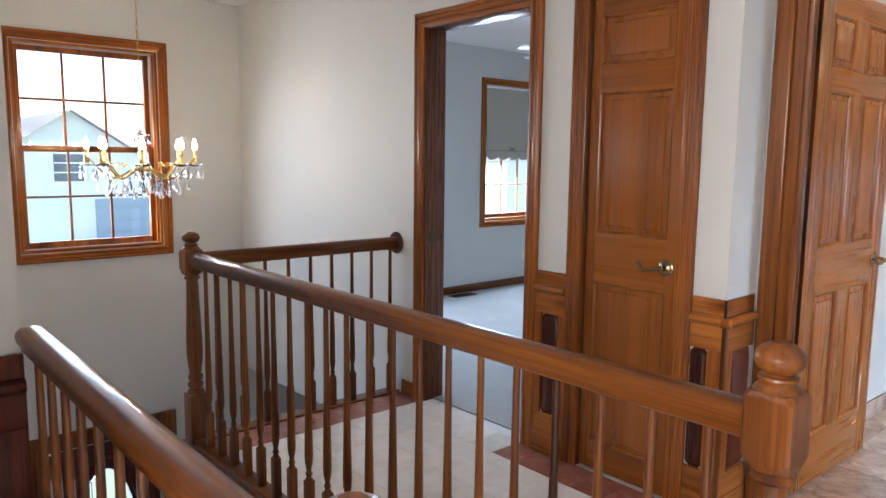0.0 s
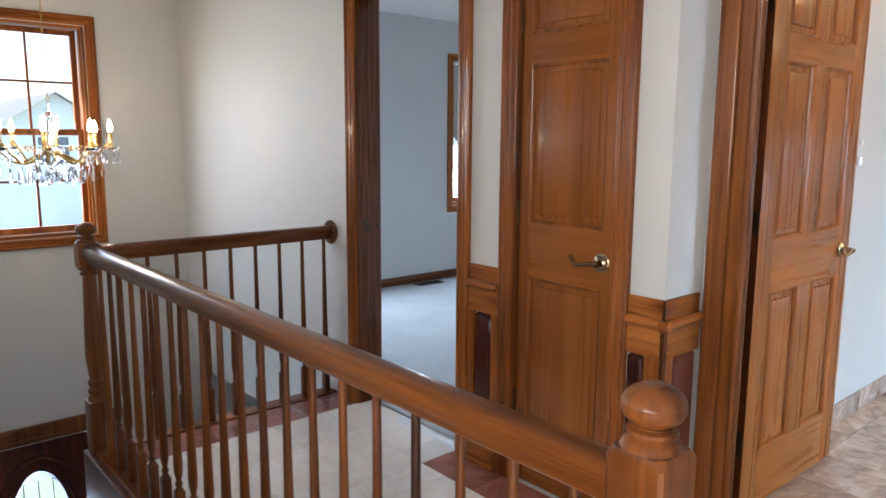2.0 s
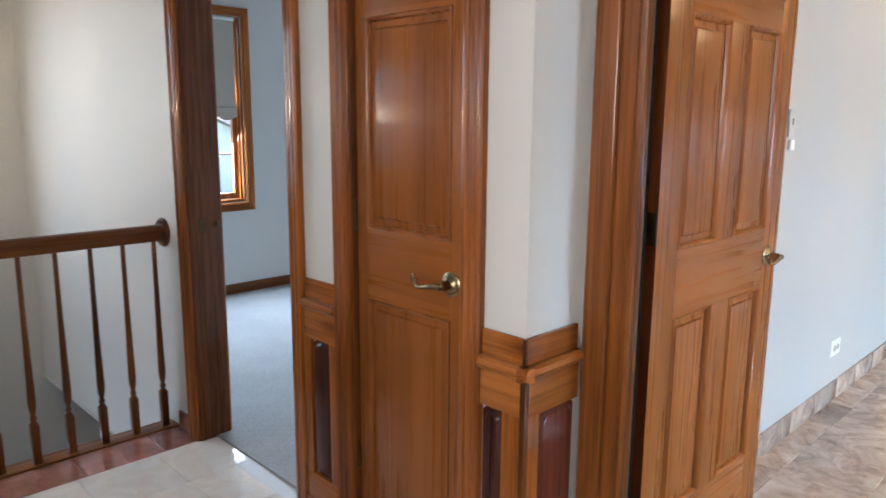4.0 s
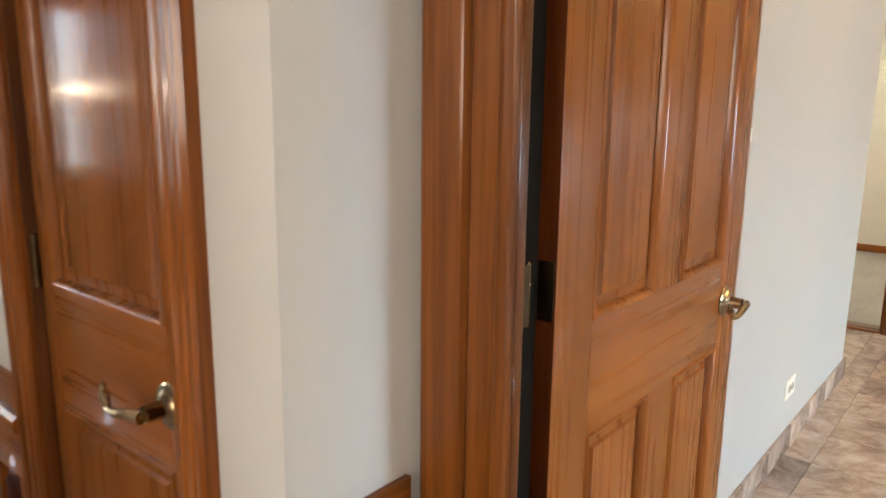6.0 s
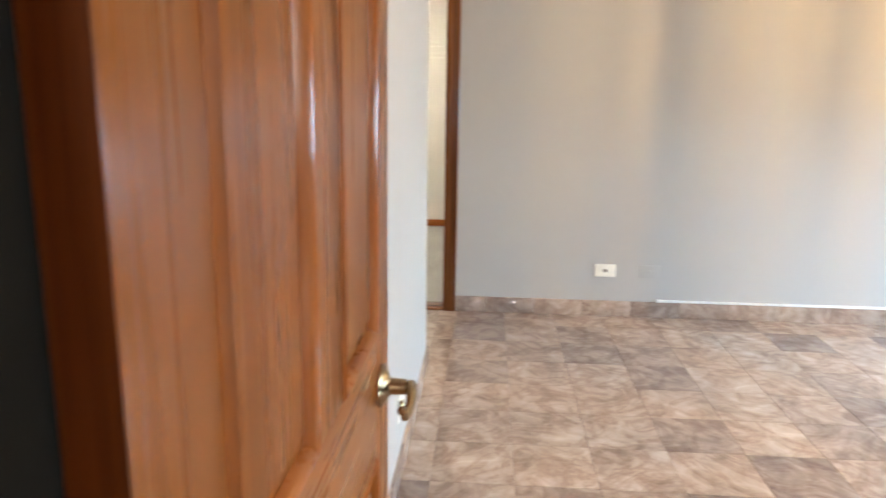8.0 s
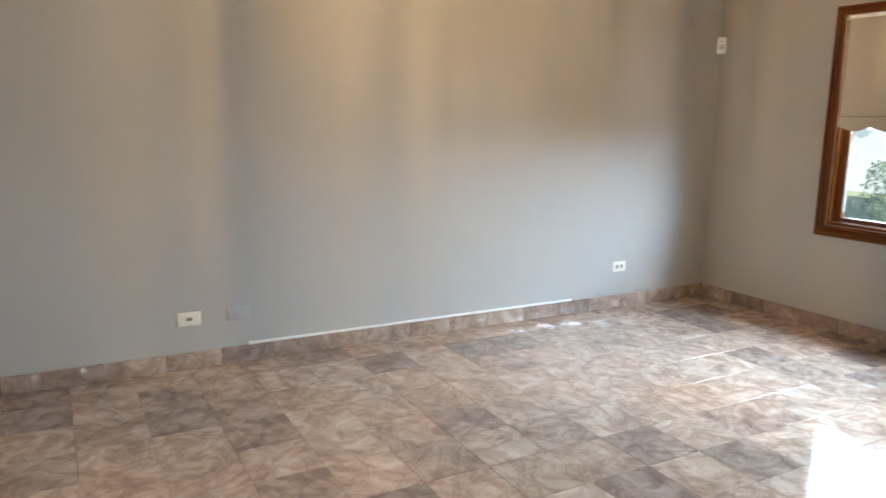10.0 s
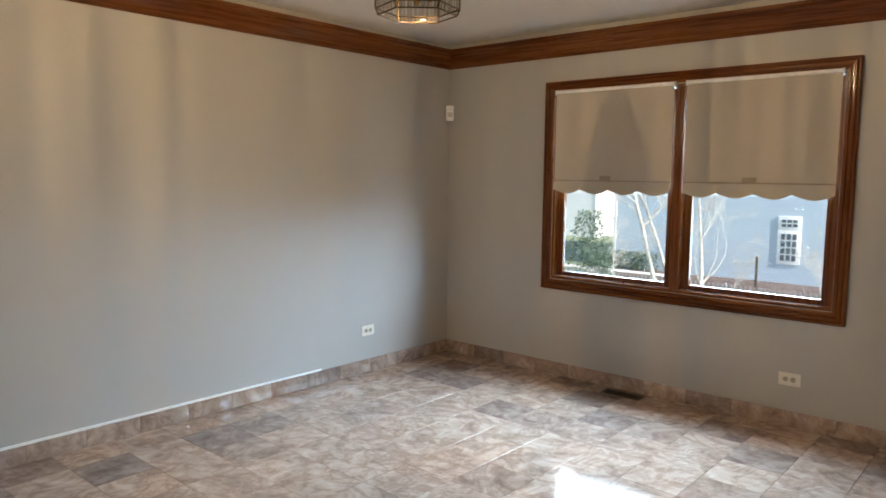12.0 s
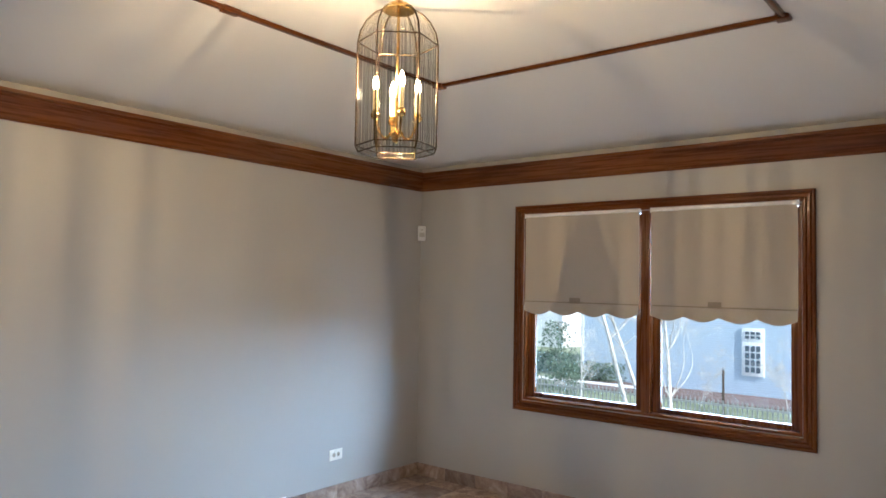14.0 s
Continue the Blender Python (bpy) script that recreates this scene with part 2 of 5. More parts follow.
def box(bm, x0, x1, y0, y1, z0, z1, bevel=0.0):
    """Adds a box, with its edges rounded by bevel."""
    v = [bm.verts.new((x, y, z)) for x in (x0, x1) for y in (y0, y1) for z in (z0, z1)]
    f = [(0, 1, 3, 2), (4, 6, 7, 5), (0, 4, 5, 1), (2, 3, 7, 6), (0, 2, 6, 4), (1, 5, 7, 3)]
    faces = [bm.faces.new([v[i] for i in q]) for q in f]
    if bevel:
        edges = list({e for q in faces for e in q.edges})
        bmesh.ops.bevel(bm, geom=edges, offset=bevel, segments=2, profile=0.6, affect="EDGES", clamp_overlap=True)
    return bm


def boxes(*rows, bevel=0.0):
    bm = bmesh.new()
    for r in rows:
        box(bm, *r, bevel=bevel)
    return bm


def lathe(bm, profile, segs=20, cx=0.0, cy=0.0, cz=0.0):
    """Turns a profile of (radius, z) about the vertical."""
    rings = []
    for r, z in profile:
        if r < 1e-5:
            rings.append([bm.verts.new((cx, cy, cz + z))])
        else:
            rings.append([bm.verts.new((cx + r * math.cos(math.tau * i / segs), cy + r * math.sin(math.tau * i / segs), cz + z)) for i in range(segs)])
    for a, b in zip(rings, rings[1:]):
        for i in range(segs):
            j = (i + 1) % segs
            q = [a[i % len(a)], a[j % len(a)], b[j % len(b)], b[i % len(b)]]
            q = list(dict.fromkeys(q))
            if len(q) > 2:
                bm.faces.new(q)
    for r in (rings[0], rings[-1]):
        if len(r) > 2:
            bm.faces.new(r)
    return bm


def sweep(bm, path, profile, closed=False, up=(0, 0, 1)):
    """Sweeps a closed profile of (side, up) along a path, mitred at its corners."""
    pts = [Vector(p) for p in path]
    n = len(pts)
    up = Vector(up)
    rings = []
    for i, p in enumerate(pts):
        d0 = (p - pts[i - 1]).normalized() if i or closed else (pts[1] - p).normalized()
        d1 = (pts[(i + 1) % n] - p).normalized() if i < n - 1 or closed else d0
        s0, s1 = d0.cross(up).normalized(), d1.cross(up).normalized()
        side = (s0 + s1).normalized()
        side = side / max(0.3, side.dot(s0))
        u = side.cross((d0 + d1).normalized()).normalized()
        rings.append([bm.verts.new(p + side * a + u * b) for a, b in profile])
    m = len(profile)
    for i in range(n if closed else n - 1):
        a, b = rings[i], rings[(i + 1) % n]
        for k in range(m):
            bm.faces.new([a[k], a[(k + 1) % m], b[(k + 1) % m], b[k]])
    if not closed:
        bm.faces.new(rings[0])
        bm.faces.new(rings[-1])
    return bm


def tube(bm, path, r, segs=8):
    """A round rod along a path."""
    pts = [Vector(p) for p in path]
    rings = []
    ref = Vector((0.31, 0.17, 0.93)).normalized()
    for i, p in enumerate(pts):
        d = (pts[min(i + 1, len(pts) - 1)] - pts[max(i - 1, 0)]).normalized()
        s = d.cross(ref).normalized()
        u = s.cross(d)
        rr = r[i] if isinstance(r, (list, tuple)) else r
        rings.append([bm.verts.new(p + (s * math.cos(math.tau * k / segs) + u * math.sin(math.tau * k / segs)) * rr) for k in range(segs)])
    for a, b in zip(rings, rings[1:]):
        for k in range(segs):
            bm.faces.new([a[k], a[(k + 1) % segs], b[(k + 1) % segs], b[k]])
    bm.faces.new(rings[0])
    bm.faces.new(rings[-1])
    return bm


def smooth(me, angle=0.6):
    for p in me.polygons:
        p.use_smooth = True
    me.set_sharp_from_angle(angle=angle)


def mesh(name, bm, material, soft=True):
    bmesh.ops.recalc_face_normals(bm, faces=bm.faces)
    me = bpy.data.meshes.new(name)
    bm.to_mesh(me)
    bm.free()
    me.materials.append(material)
    if soft:
        smooth(me)
    return me


def part(name, bm, material, parent=None, label="", at=None):
    """One mesh object under a thing or a part."""
    ob = new(name, bm if isinstance(bm, bpy.types.Mesh) else mesh(name, bm, material))
    if parent is not None:
        ob.parent = parent
    if at is not None:
        ob.matrix_basis = at
    return tagged(ob, label)


def thing(name, m, label, category, group="", kind=""):
    """An Empty at the thing's base, which carries its parts."""
    ob = new(name)
    ob.empty_display_size = 0.1
    ob.matrix_basis = m
    return tagged(ob, label, category, group, kind)


def structure(name, bm, material, label, category="wall"):
    return tagged(part(name, bm, material), label, category, "", "structure")


def wall_y(name, x0, x1, y0, y1, z0, z1, holes, material, label):
    """A wall along y between x0 and x1, with holes of (y0, y1, z0, z1)."""
    return structure(name, _wall(1, x0, x1, y0, y1, z0, z1, holes), material, label)


def wall_x(name, x0, x1, y0, y1, z0, z1, holes, material, label):
    """A wall along x between y0 and y1, with holes of (x0, x1, z0, z1)."""
    return structure(name, _wall(0, y0, y1, x0, x1, z0, z1, holes), material, label)


def _wall(axis, t0, t1, a0, a1, z0, z1, holes):
    bm = bmesh.new()
    us = sorted({a0, a1, *(u for h in holes for u in h[:2])})
    zs = sorted({z0, z1, *(z for h in holes for z in h[2:])})
    inside = lambda u, z: not any(h[0] < u < h[1] and h[2] < z < h[3] for h in holes) and a0 < u < a1 and z0 < z < z1
    at = lambda u, t, z: (t, u, z) if axis else (u, t, z)
    seen = {}

    def vert(p):
        if p not in seen:
            seen[p] = bm.verts.new(p)
        return seen[p]

    for i in range(len(us) - 1):
        for j in range(len(zs) - 1):
            u0, u1, w0, w1 = us[i], us[i + 1], zs[j], zs[j + 1]
            um, wm = (u0 + u1) / 2, (w0 + w1) / 2
            if not inside(um, wm):
                continue
            for t in (t0, t1):
                bm.faces.new([vert(at(u0, t, w0)), vert(at(u1, t, w0)), vert(at(u1, t, w1)), vert(at(u0, t, w1))])
            nb = ((u0, None, i - 1, j), (u1, None, i + 1, j), (None, w0, i, j - 1), (None, w1, i, j + 1))
            for u, w, ii, jj in nb:
                ok = 0 <= ii < len(us) - 1 and 0 <= jj < len(zs) - 1
                if ok and inside((us[ii] + us[ii + 1]) / 2, (zs[jj] + zs[jj + 1]) / 2):
                    continue
                if u is not None:
                    q = [at(u, t0, w0), at(u, t1, w0), at(u, t1, w1), at(u, t0, w1)]
                else:
                    q = [at(u0, t0, w), at(u1, t0, w), at(u1, t1, w), at(u0, t1, w)]
                bm.faces.new([vert(p) for p in q])
    return bm


# ---- the plan ----
XE, YC, YN = 2.47, 1.27, 5.28          # hall's east wall, its corner, the north wall
XD0, XD1 = 2.70, 2.86                  # den's west wall
XF, YS, YD = 6.987, -3.875, 1.30       # den's east, south and north walls
HALL, DENTOP = 2.49, 2.60
GROUND = -2.95
LOW = -2.75
WN = (0.87, 1.91, 0.647, 2.147)          # north window over the stairs: outer casing
WA = (3.07, 4.05, 0.66, 2.16)          # bedroom windows
WB = (5.05, 6.03, 0.66, 2.16)
WS = (3.92, 6.015, 0.672, 2.217)       # den's window
BD = (2.25, 3.03, 2.06)                # bedroom doorway: y, y, height
CD = (1.465, 1.945, 2.04)              # closet door
DD = (0.34, 1.129, 2.06)                # den doorway
CW = 0.075                             # casing width of the den window
CWN = 0.062                            # casing width of the north windows


def inner(w, c=CW):
    return (w[0] + c, w[1] - c, w[2] + c, w[3] - c)


wall_y("wall_east_hall", XE, XE + 0.13, YC, YN, -0.31, HALL, [(BD[0], BD[1], 0.0, BD[2]), (CD[0], CD[1], 0.0, CD[2])], cream, "cream painted hall wall with two doorways")
wall_x("wall_return", XE + 0.13, XD0, YC, YC + 0.12, -0.31, HALL, [], cream, "short cream return wall beside the doorway")
wall_y("wall_den_west", XD0, XD1, YS, YD, -0.31, 3.1, [(DD[0], 1.205, 0.0, DD[2])], grey, "wall with an open doorway into the empty room")
wall_x("wall_den_north", XD1, 6.0, YD, YD + 0.12, -0.31, 3.1, [], grey, "grey painted wall of the empty room")
wall_y("wall_den_east", XF, XF + 0.13, YS, 2.4, -0.31, 3.1, [(1.26, 2.05, 0.0, 2.06)], grey, "grey painted wall with a closet doorway")
wall_x("wall_den_south", XD0, XF + 0.13, YS - 0.16, YS, -0.31, 3.1, [inner(WS)], grey, "grey painted wall with a double window")
wall_x("wall_nook_north", 5.9, XF, 2.4, 2.52, -0.31, 3.1, [], grey, "plain wall closing the nook")
wall_y("wall_nook_west", 5.88, 6.0, YD + 0.12, 2.4, -0.31, 3.1, [], grey, "plain wall closing the nook")
wall_x("wall_north", 0.2, 7.6, YN, YN + 0.16, LOW, HALL + 0.1, [inner(WN, CWN), inner(WA, CWN), inner(WB, CWN), (0.985, 1.755, LOW, -0.68)], cream, "cream painted outer wall with windows and the entry door")
wall_y("wall_stair_west", 0.2, 0.35, 2.05, YN, LOW, HALL, [], cream, "cream stair wall")
wall_x("wall_hall_northwest", -2.6, 0.2, 2.05, 2.2, -0.31, HALL, [], cream, "cream hall wall")
# Added out of view, to keep the hall lamp off the north-west wall.
wall_y("wall_hall_pier", -0.30, -0.20, 0.85, 2.05, -0.012, HALL, [], cream, "unseen cream wall added to shade the stair wall's end")
# The opening is added, only to admit the hall's fill lamp.
wall_y("wall_hall_west", -2.72, -2.6, -1.6, 2.2, -0.31, HALL, [(-1.20, 0.50, 1.05, 2.15)], cream, "plain cream wall")
wall_x("wall_hall_south", -2.72, XD0, -1.72, -1.6, -0.31, HALL, [], cream, "plain cream wall")
wall_x("wall_bedroom_south", XE + 0.13, 7.6, 2.12, 2.22, -0.31, HALL, [], cream, "plain cream bedroom wall")
wall_y("wall_bedroom_east", 7.5, 7.62, 2.22, YN, -0.31, HALL, [], cream, "plain cream bedroom wall")
wall_y("wall_closet_east", 9.9, 10.0, 0.8, 2.9, -0.31, HALL, [], cream, "cream closet wall")
wall_x("wall_closet_south", XF + 0.13, 9.9, 0.8, 0.9, -0.31, HALL, [], cream, "cream closet wall")
wall_x("wall_closet_north", XF + 0.13, 9.9, 2.8, 2.9, -0.31, HALL, [], cream, "cream closet wall")
wall_y("wall_lower_east", 4.2, 4.3, 0.5, YN, LOW, -0.31, [], lowgrey, "grey wall of the floor below")
wall_x("wall_lower_south", 0.2, 4.3, 0.38, 0.5, LOW, -0.31, [], lowgrey, "grey wall of the floor below")
wall_y("wall_lower_west", 0.2, 0.35, 0.5, 2.05, LOW, -0.31, [], lowgrey, "grey wall of the floor below")

structure("ceiling_hall", boxes((-2.72, XD0, -1.72, 2.05, HALL, HALL + 0.1), (0.2, XD0, 2.05, YN, HALL, HALL + 0.1)), white, "white painted hall ceiling", "ceiling")
structure("ceiling_bedroom", boxes((XD0, 7.62, 2.12, YN + 0.1, HALL - 0.03, HALL + 0.07)), white, "white painted bedroom ceiling", "ceiling")
structure("ceiling_closet", boxes((XF + 0.13, 10.0, 0.8, 2.9, HALL, HALL + 0.07)), white, "white painted closet ceiling", "ceiling")
structure("ceiling_nook", boxes((6.05, XF, YD, 2.4, DENTOP, DENTOP + 0.07)), white, "white painted ceiling", "ceiling")

# tray ceiling of the den: four slopes and a flat middle
TX0, TX1, TY0, TY1, TZ = 3.875, 6.052, -2.94, 0.37, 2.975
bm = bmesh.new()
lo = [bm.verts.new((x, y, DENTOP)) for x, y in ((XD1, YS), (XF, YS), (XF, YD), (XD1, YD))]
hi = [bm.verts.new((x, y, TZ)) for x, y in ((TX0, TY0), (TX1, TY0), (TX1, TY1), (TX0, TY1))]
for i in range(4):
    bm.faces.new([lo[i], lo[(i + 1) % 4], hi[(i + 1) % 4], hi[i]])
bm.faces.new(hi)
cap = [bm.verts.new((x, y, 3.1)) for x, y in ((XD1, YS), (XF, YS), (XF, YD), (XD1, YD))]
for i in range(4):
    bm.faces.new([lo[i], lo[(i + 1) % 4], cap[(i + 1) % 4], cap[i]])
bm.faces.new(cap)
structure("ceiling_den", bm, white, "white tray ceiling with sloping sides", "ceiling")

# floors
structure("floor_hall", boxes((-2.72, 0.40, -1.72, 2.05, -0.31, -0.012), (0.40, 1.22, -1.72, 0.62, -0.31, -0.012), (1.22, XE + 0.07, -1.72, 3.22, -0.31, -0.012), (XE + 0.07, XD0 + 0.07, -1.72, YC, -0.31, -0.012)), grout_light, "hall floor bed under the tiles", "floor")
structure("floor_den", boxes((XD0 + 0.07, XF + 0.06, YS, YD, -0.31, -0.008), (6.05, XF + 0.06, YD, 2.4, -0.31, -0.008)), grout, "floor bed under the marble tiles", "floor")
structure("floor_bedroom", boxes((XE + 0.07, 7.5, 2.22, YN, -0.31, 0.008)), carpet, "grey cut-pile carpet of the bedroom", "floor")
structure("floor_closet", boxes((XF + 0.06, 9.9, 0.9, 2.8, -0.31, 0.004)), carpet, "grey closet carpet", "floor")
structure("floor_lower", boxes((0.2, 4.3, 0.4, YN, LOW - 0.1, LOW)), cream_stone, "pale stone floor of the entry below", "floor")
structure("ground", boxes((-400, 400, -400, 400, GROUND - 0.2, GROUND)), plain("lawn", (0.24, 0.28, 0.16), 0.9, 0.0, 0.6, 0.6), "pale winter lawn", "ground")

# ---- trim: casings, baseboards, crown ----
CASING = [(0.0, 0.0), (0.0, 0.012), (0.008, 0.018), (0.020, 0.019), (0.026, 0.013), (0.032, 0.019), (0.046, 0.020), (0.052, 0.015), (0.058, 0.022), (0.068, 0.024), (0.075, 0.018), (0.075, 0.0)]


def moulding(bm, pts, normal, profile, closed=False, flip=False, only=None):
    """A mitred board with a moulded face: profile of (across, out) along pts, out along normal."""
    n = Vector(normal)
    p = [Vector(q) for q in pts]
    k = len(p)
    rings = []
    for i, q in enumerate(p):
        d0 = (q - p[i - 1]).normalized() if i or closed else (p[1] - q).normalized()
        d1 = (p[(i + 1) % k] - q).normalized() if i < k - 1 or closed else d0
        a, b = d0.cross(n), d1.cross(n)
        s = (a + b).normalized()
        s = s / max(0.3, s.dot(a)) * (-1 if flip else 1)
        rings.append([bm.verts.new(q + s * u + n * w) for u, w in profile])
    m = len(profile)
    for i in range(k if closed else k - 1) if only is None else (only,):
        a, b = rings[i], rings[(i + 1) % k]
        for j in range(m):
            bm.faces.new([a[j], a[(j + 1) % m], b[(j + 1) % m], b[j]])
    if only is not None:
        bm.faces.new(rings[only])
        bm.faces.new(rings[(only + 1) % k])
        loose = [v for v in bm.verts if not v.link_faces]
        bmesh.ops.delete(bm, geom=loose, context="VERTS")
    elif not closed:
        bm.faces.new(rings[0])
        bm.faces.new(rings[-1])
    return bm


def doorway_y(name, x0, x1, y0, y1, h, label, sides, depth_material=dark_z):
    """Jambs and casings of a doorway in a wall along y."""
    t = thing(name, pose((x0 + x1) / 2, (y0 + y1) / 2, 0), label, "door frame", "", "structure")
    cx, cy = (x0 + x1) / 2, (y0 + y1) / 2
    e = 0.004
    for nm, r in (("jamb", (x0 - e, x1 + e, y0 - 0.001, y0 + 0.018, 0.0, h)), ("jamb", (x0 - e, x1 + e, y1 - 0.018, y1 + 0.001, 0.0, h)), ("head_jamb", (x0 - e, x1 + e, y0 + 0.018, y1 - 0.018, h - 0.018, h + 0.001))):
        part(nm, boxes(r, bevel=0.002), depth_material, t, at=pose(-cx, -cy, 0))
    for x, n in ((x0, -1), (x1, 1)):
        if n not in sides:
            continue
        prof = CASING
        pts = [(x, y0 + 0.012, 0.0), (x, y0 + 0.012, h - 0.012), (x, y1 - 0.012, h - 0.012), (x, y1 - 0.012, 0.0)]
        for k, mt in enumerate((casing_z, casing_y, casing_z)):
            part("casing", moulding(bmesh.new(), pts, (n, 0, 0), prof, flip=n > 0, only=k), mt, t, "moulded oak casing", at=pose(-cx, -cy, 0))
    return t


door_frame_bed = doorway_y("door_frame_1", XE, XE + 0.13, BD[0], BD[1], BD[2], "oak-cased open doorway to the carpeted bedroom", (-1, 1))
door_frame_closet = doorway_y("door_frame_2", XE, XE + 0.13, CD[0], CD[1], CD[2], "moulded oak frame round the narrow closet door", (-1,), wood_z)
part("strike_plate", boxes((-0.012, 0.02, -0.0015, 0.0025, -0.03, 0.03), bevel=0.001), aged, door_frame_bed, at=pose(-0.02, (BD[1] - BD[0]) / 2 - 0.021, 0.93))
part("latch_bolt", boxes((-0.008, 0.008, -0.012, 0.0, -0.01, 0.01), bevel=0.002), iron, door_frame_bed, at=pose(0.05, (BD[1] - BD[0]) / 2 - 0.020, 0.93))

# den doorway: its hinge jamb is cut back so that the open door stands clear
t = thing("door_frame_3", pose(XD0, DD[1], 0), "moulded oak frame of the open doorway beside the corner", "door frame", "", "structure")
inv = pose(-XD0, -DD[1], 0)
part("jamb", boxes((XD0 - 0.003, 2.716, DD[1] - 0.010, 1.2045, 0, DD[2]), bevel=0.003), wood_z, t, at=inv)
# Black lining puts the hinge gap's shade into the colour.
part("weather_strip", boxes((2.717, XD1 + 0.004, 1.194, 1.2045, 0, DD[2]), (2.717, 2.722, DD[1] - 0.004, 1.194, 0, DD[2])), black, t, "black strip standing in for the shade in the hinge gap", at=inv)
part("jamb", boxes((XD0 - 0.004, XD1 + 0.004, DD[0] - 0.001, DD[0] + 0.018, 0, DD[2]), bevel=0.002), wood_z, t, at=inv)
part("head_jamb", boxes((XD0 - 0.004, XD1 + 0.004, DD[0] + 0.018, DD[1] - 0.018, DD[2] - 0.018, DD[2] + 0.001)), wood_y, t, at=inv)
WIDE = [(0.0, 0.0), (0.0, 0.008), (0.006, 0.014), (0.014, 0.016), (0.022, 0.013), (0.026, 0.008), (0.030, 0.0085), (0.062, 0.011), (0.066, 0.007), (0.070, 0.018), (0.076, 0.021), (0.128, 0.022), (0.134, 0.018), (0.134, 0.0)]
bm = bmesh.new()
moulding(bm, [(XD0, DD[0] + 0.008, 0), (XD0, DD[0] + 0.008, DD[2] - 0.008), (XD0, DD[1] - 0.008, DD[2] - 0.008), (XD0, DD[1] - 0.008, 0)], (-1, 0, 0), WIDE)
part("casing", bm, wood_z, t, "wide moulded oak casing", at=inv)
bm = bmesh.new()
moulding(bm, [(XD1, DD[0] + 0.012, 0), (XD1, DD[0] + 0.012, DD[2] - 0.012), (XD1, 1.20, DD[2] - 0.012), (XD1, 1.20, 0)], (1, 0, 0), CASING, flip=True)
part("casing", bm, wood_z, t, at=inv)

# closet doorway in the den's far corner
t = thing("door_frame_4", pose(XF, 1.26, 0), "oak-cased opening into the lit closet", "door frame", "", "structure")
inv = pose(-XF, -1.26, 0)
part("jamb", boxes((XF - 0.004, XF + 0.134, 1.259, 1.278, 0, 2.06)), wood_z, t, at=inv)
part("jamb", boxes((XF - 0.004, XF + 0.134, 2.032, 2.051, 0, 2.06)), wood_z, t, at=inv)
part("head_jamb", boxes((XF - 0.004, XF + 0.134, 1.278, 2.032, 2.042, 2.061)), wood_y, t, at=inv)
bm = bmesh.new()
moulding(bm, [(XF, 1.272, 0), (XF, 1.272, 2.048), (XF, 2.038, 2.048), (XF, 2.038, 0)], (-1, 0, 0), CASING)
part("casing", bm, wood_z, t, at=inv)
part("threshold", boxes((XF - 0.01, XF + 0.14, 1.278, 2.032, 0.0, 0.014), bevel=0.003), dark_y, t, "dark threshold strip", at=inv)


# ---- doors ----
def panel(x0, x1, z0, z1, face, proud, raise_w=0.036):
    """A raised panel in its recess on both faces of a door, in the door's own frame."""
    bm = bmesh.new()
    for s in (-1, 1):
        ring = []
        for inset, d in ((0.0, face - 0.013), (0.010, face - 0.013), (raise_w - 0.004, face - 0.0105), (raise_w, face - 0.0045), (raise_w + 0.003, face - 0.0035)):
            ring.append([bm.verts.new((x, s * d, z)) for x, z in ((x0 + inset, z0 + inset), (x1 - inset, z0 + inset), (x1 - inset, z1 - inset), (x0 + inset, z1 - inset))])
        for a, b in zip(ring, ring[1:]):
            for i in range(4):
                bm.faces.new([a[i], a[(i + 1) % 4], b[(i + 1) % 4], b[i]])
        bm.faces.new(ring[-1])
    return bm


def sticking(x0, x1, z0, z1, face):
    """The moulded edge round a panel's recess, on both faces."""
    bm = bmesh.new()
    prof = [(0.0, 0.0), (0.003, 0.004), (0.007, 0.002), (0.011, -0.004), (0.013, -0.012), (0.0, -0.012)]
    for s in (-1, 1):
        pts = [(x0, s * face, z0), (x1, s * face, z0), (x1, s * face, z1), (x0, s * face, z1)]
        moulding(bm, pts, (0, s, 0), prof, closed=True, flip=s < 0)
    return bm


def panel_door(name, m, w, h, cols, rows, stile, label, mats, thick=0.035, side=1):
    """A panelled door hinged at x = 0, from x = 0 to w. cols: (x0, x1) of the panels; rows: (z0, z1)."""
    mz, mx = mats
    t = thing(name, m, label, "door")
    f = thick / 2
    part("stile", boxes((0, cols[0][0], -f, f, 0.008, h), bevel=0.002), mz, t)
    part("stile", boxes((cols[-1][1], w, -f, f, 0.008, h), bevel=0.002), mz, t)
    for a, b in zip(cols, cols[1:]):
        for z0, z1 in rows:
            part("muntin", boxes((a[1], b[0], -f, f, z0, z1), bevel=0.001), mz, t)
    edges = [0.008] + [z for r in rows for z in r] + [h]
    for z0, z1 in zip(edges[::2], edges[1::2]):
        part("rail", boxes((cols[0][0], cols[-1][1], -f, f, z0, z1), bevel=0.001), mx, t)
    for x0, x1 in cols:
        for z0, z1 in rows:
            p = part("panel", panel(x0, x1, z0, z1, f, 0.0), mz, t, "raised wooden panel")
            part("panel_moulding", sticking(x0, x1, z0, z1, f), mz, p)
    return t


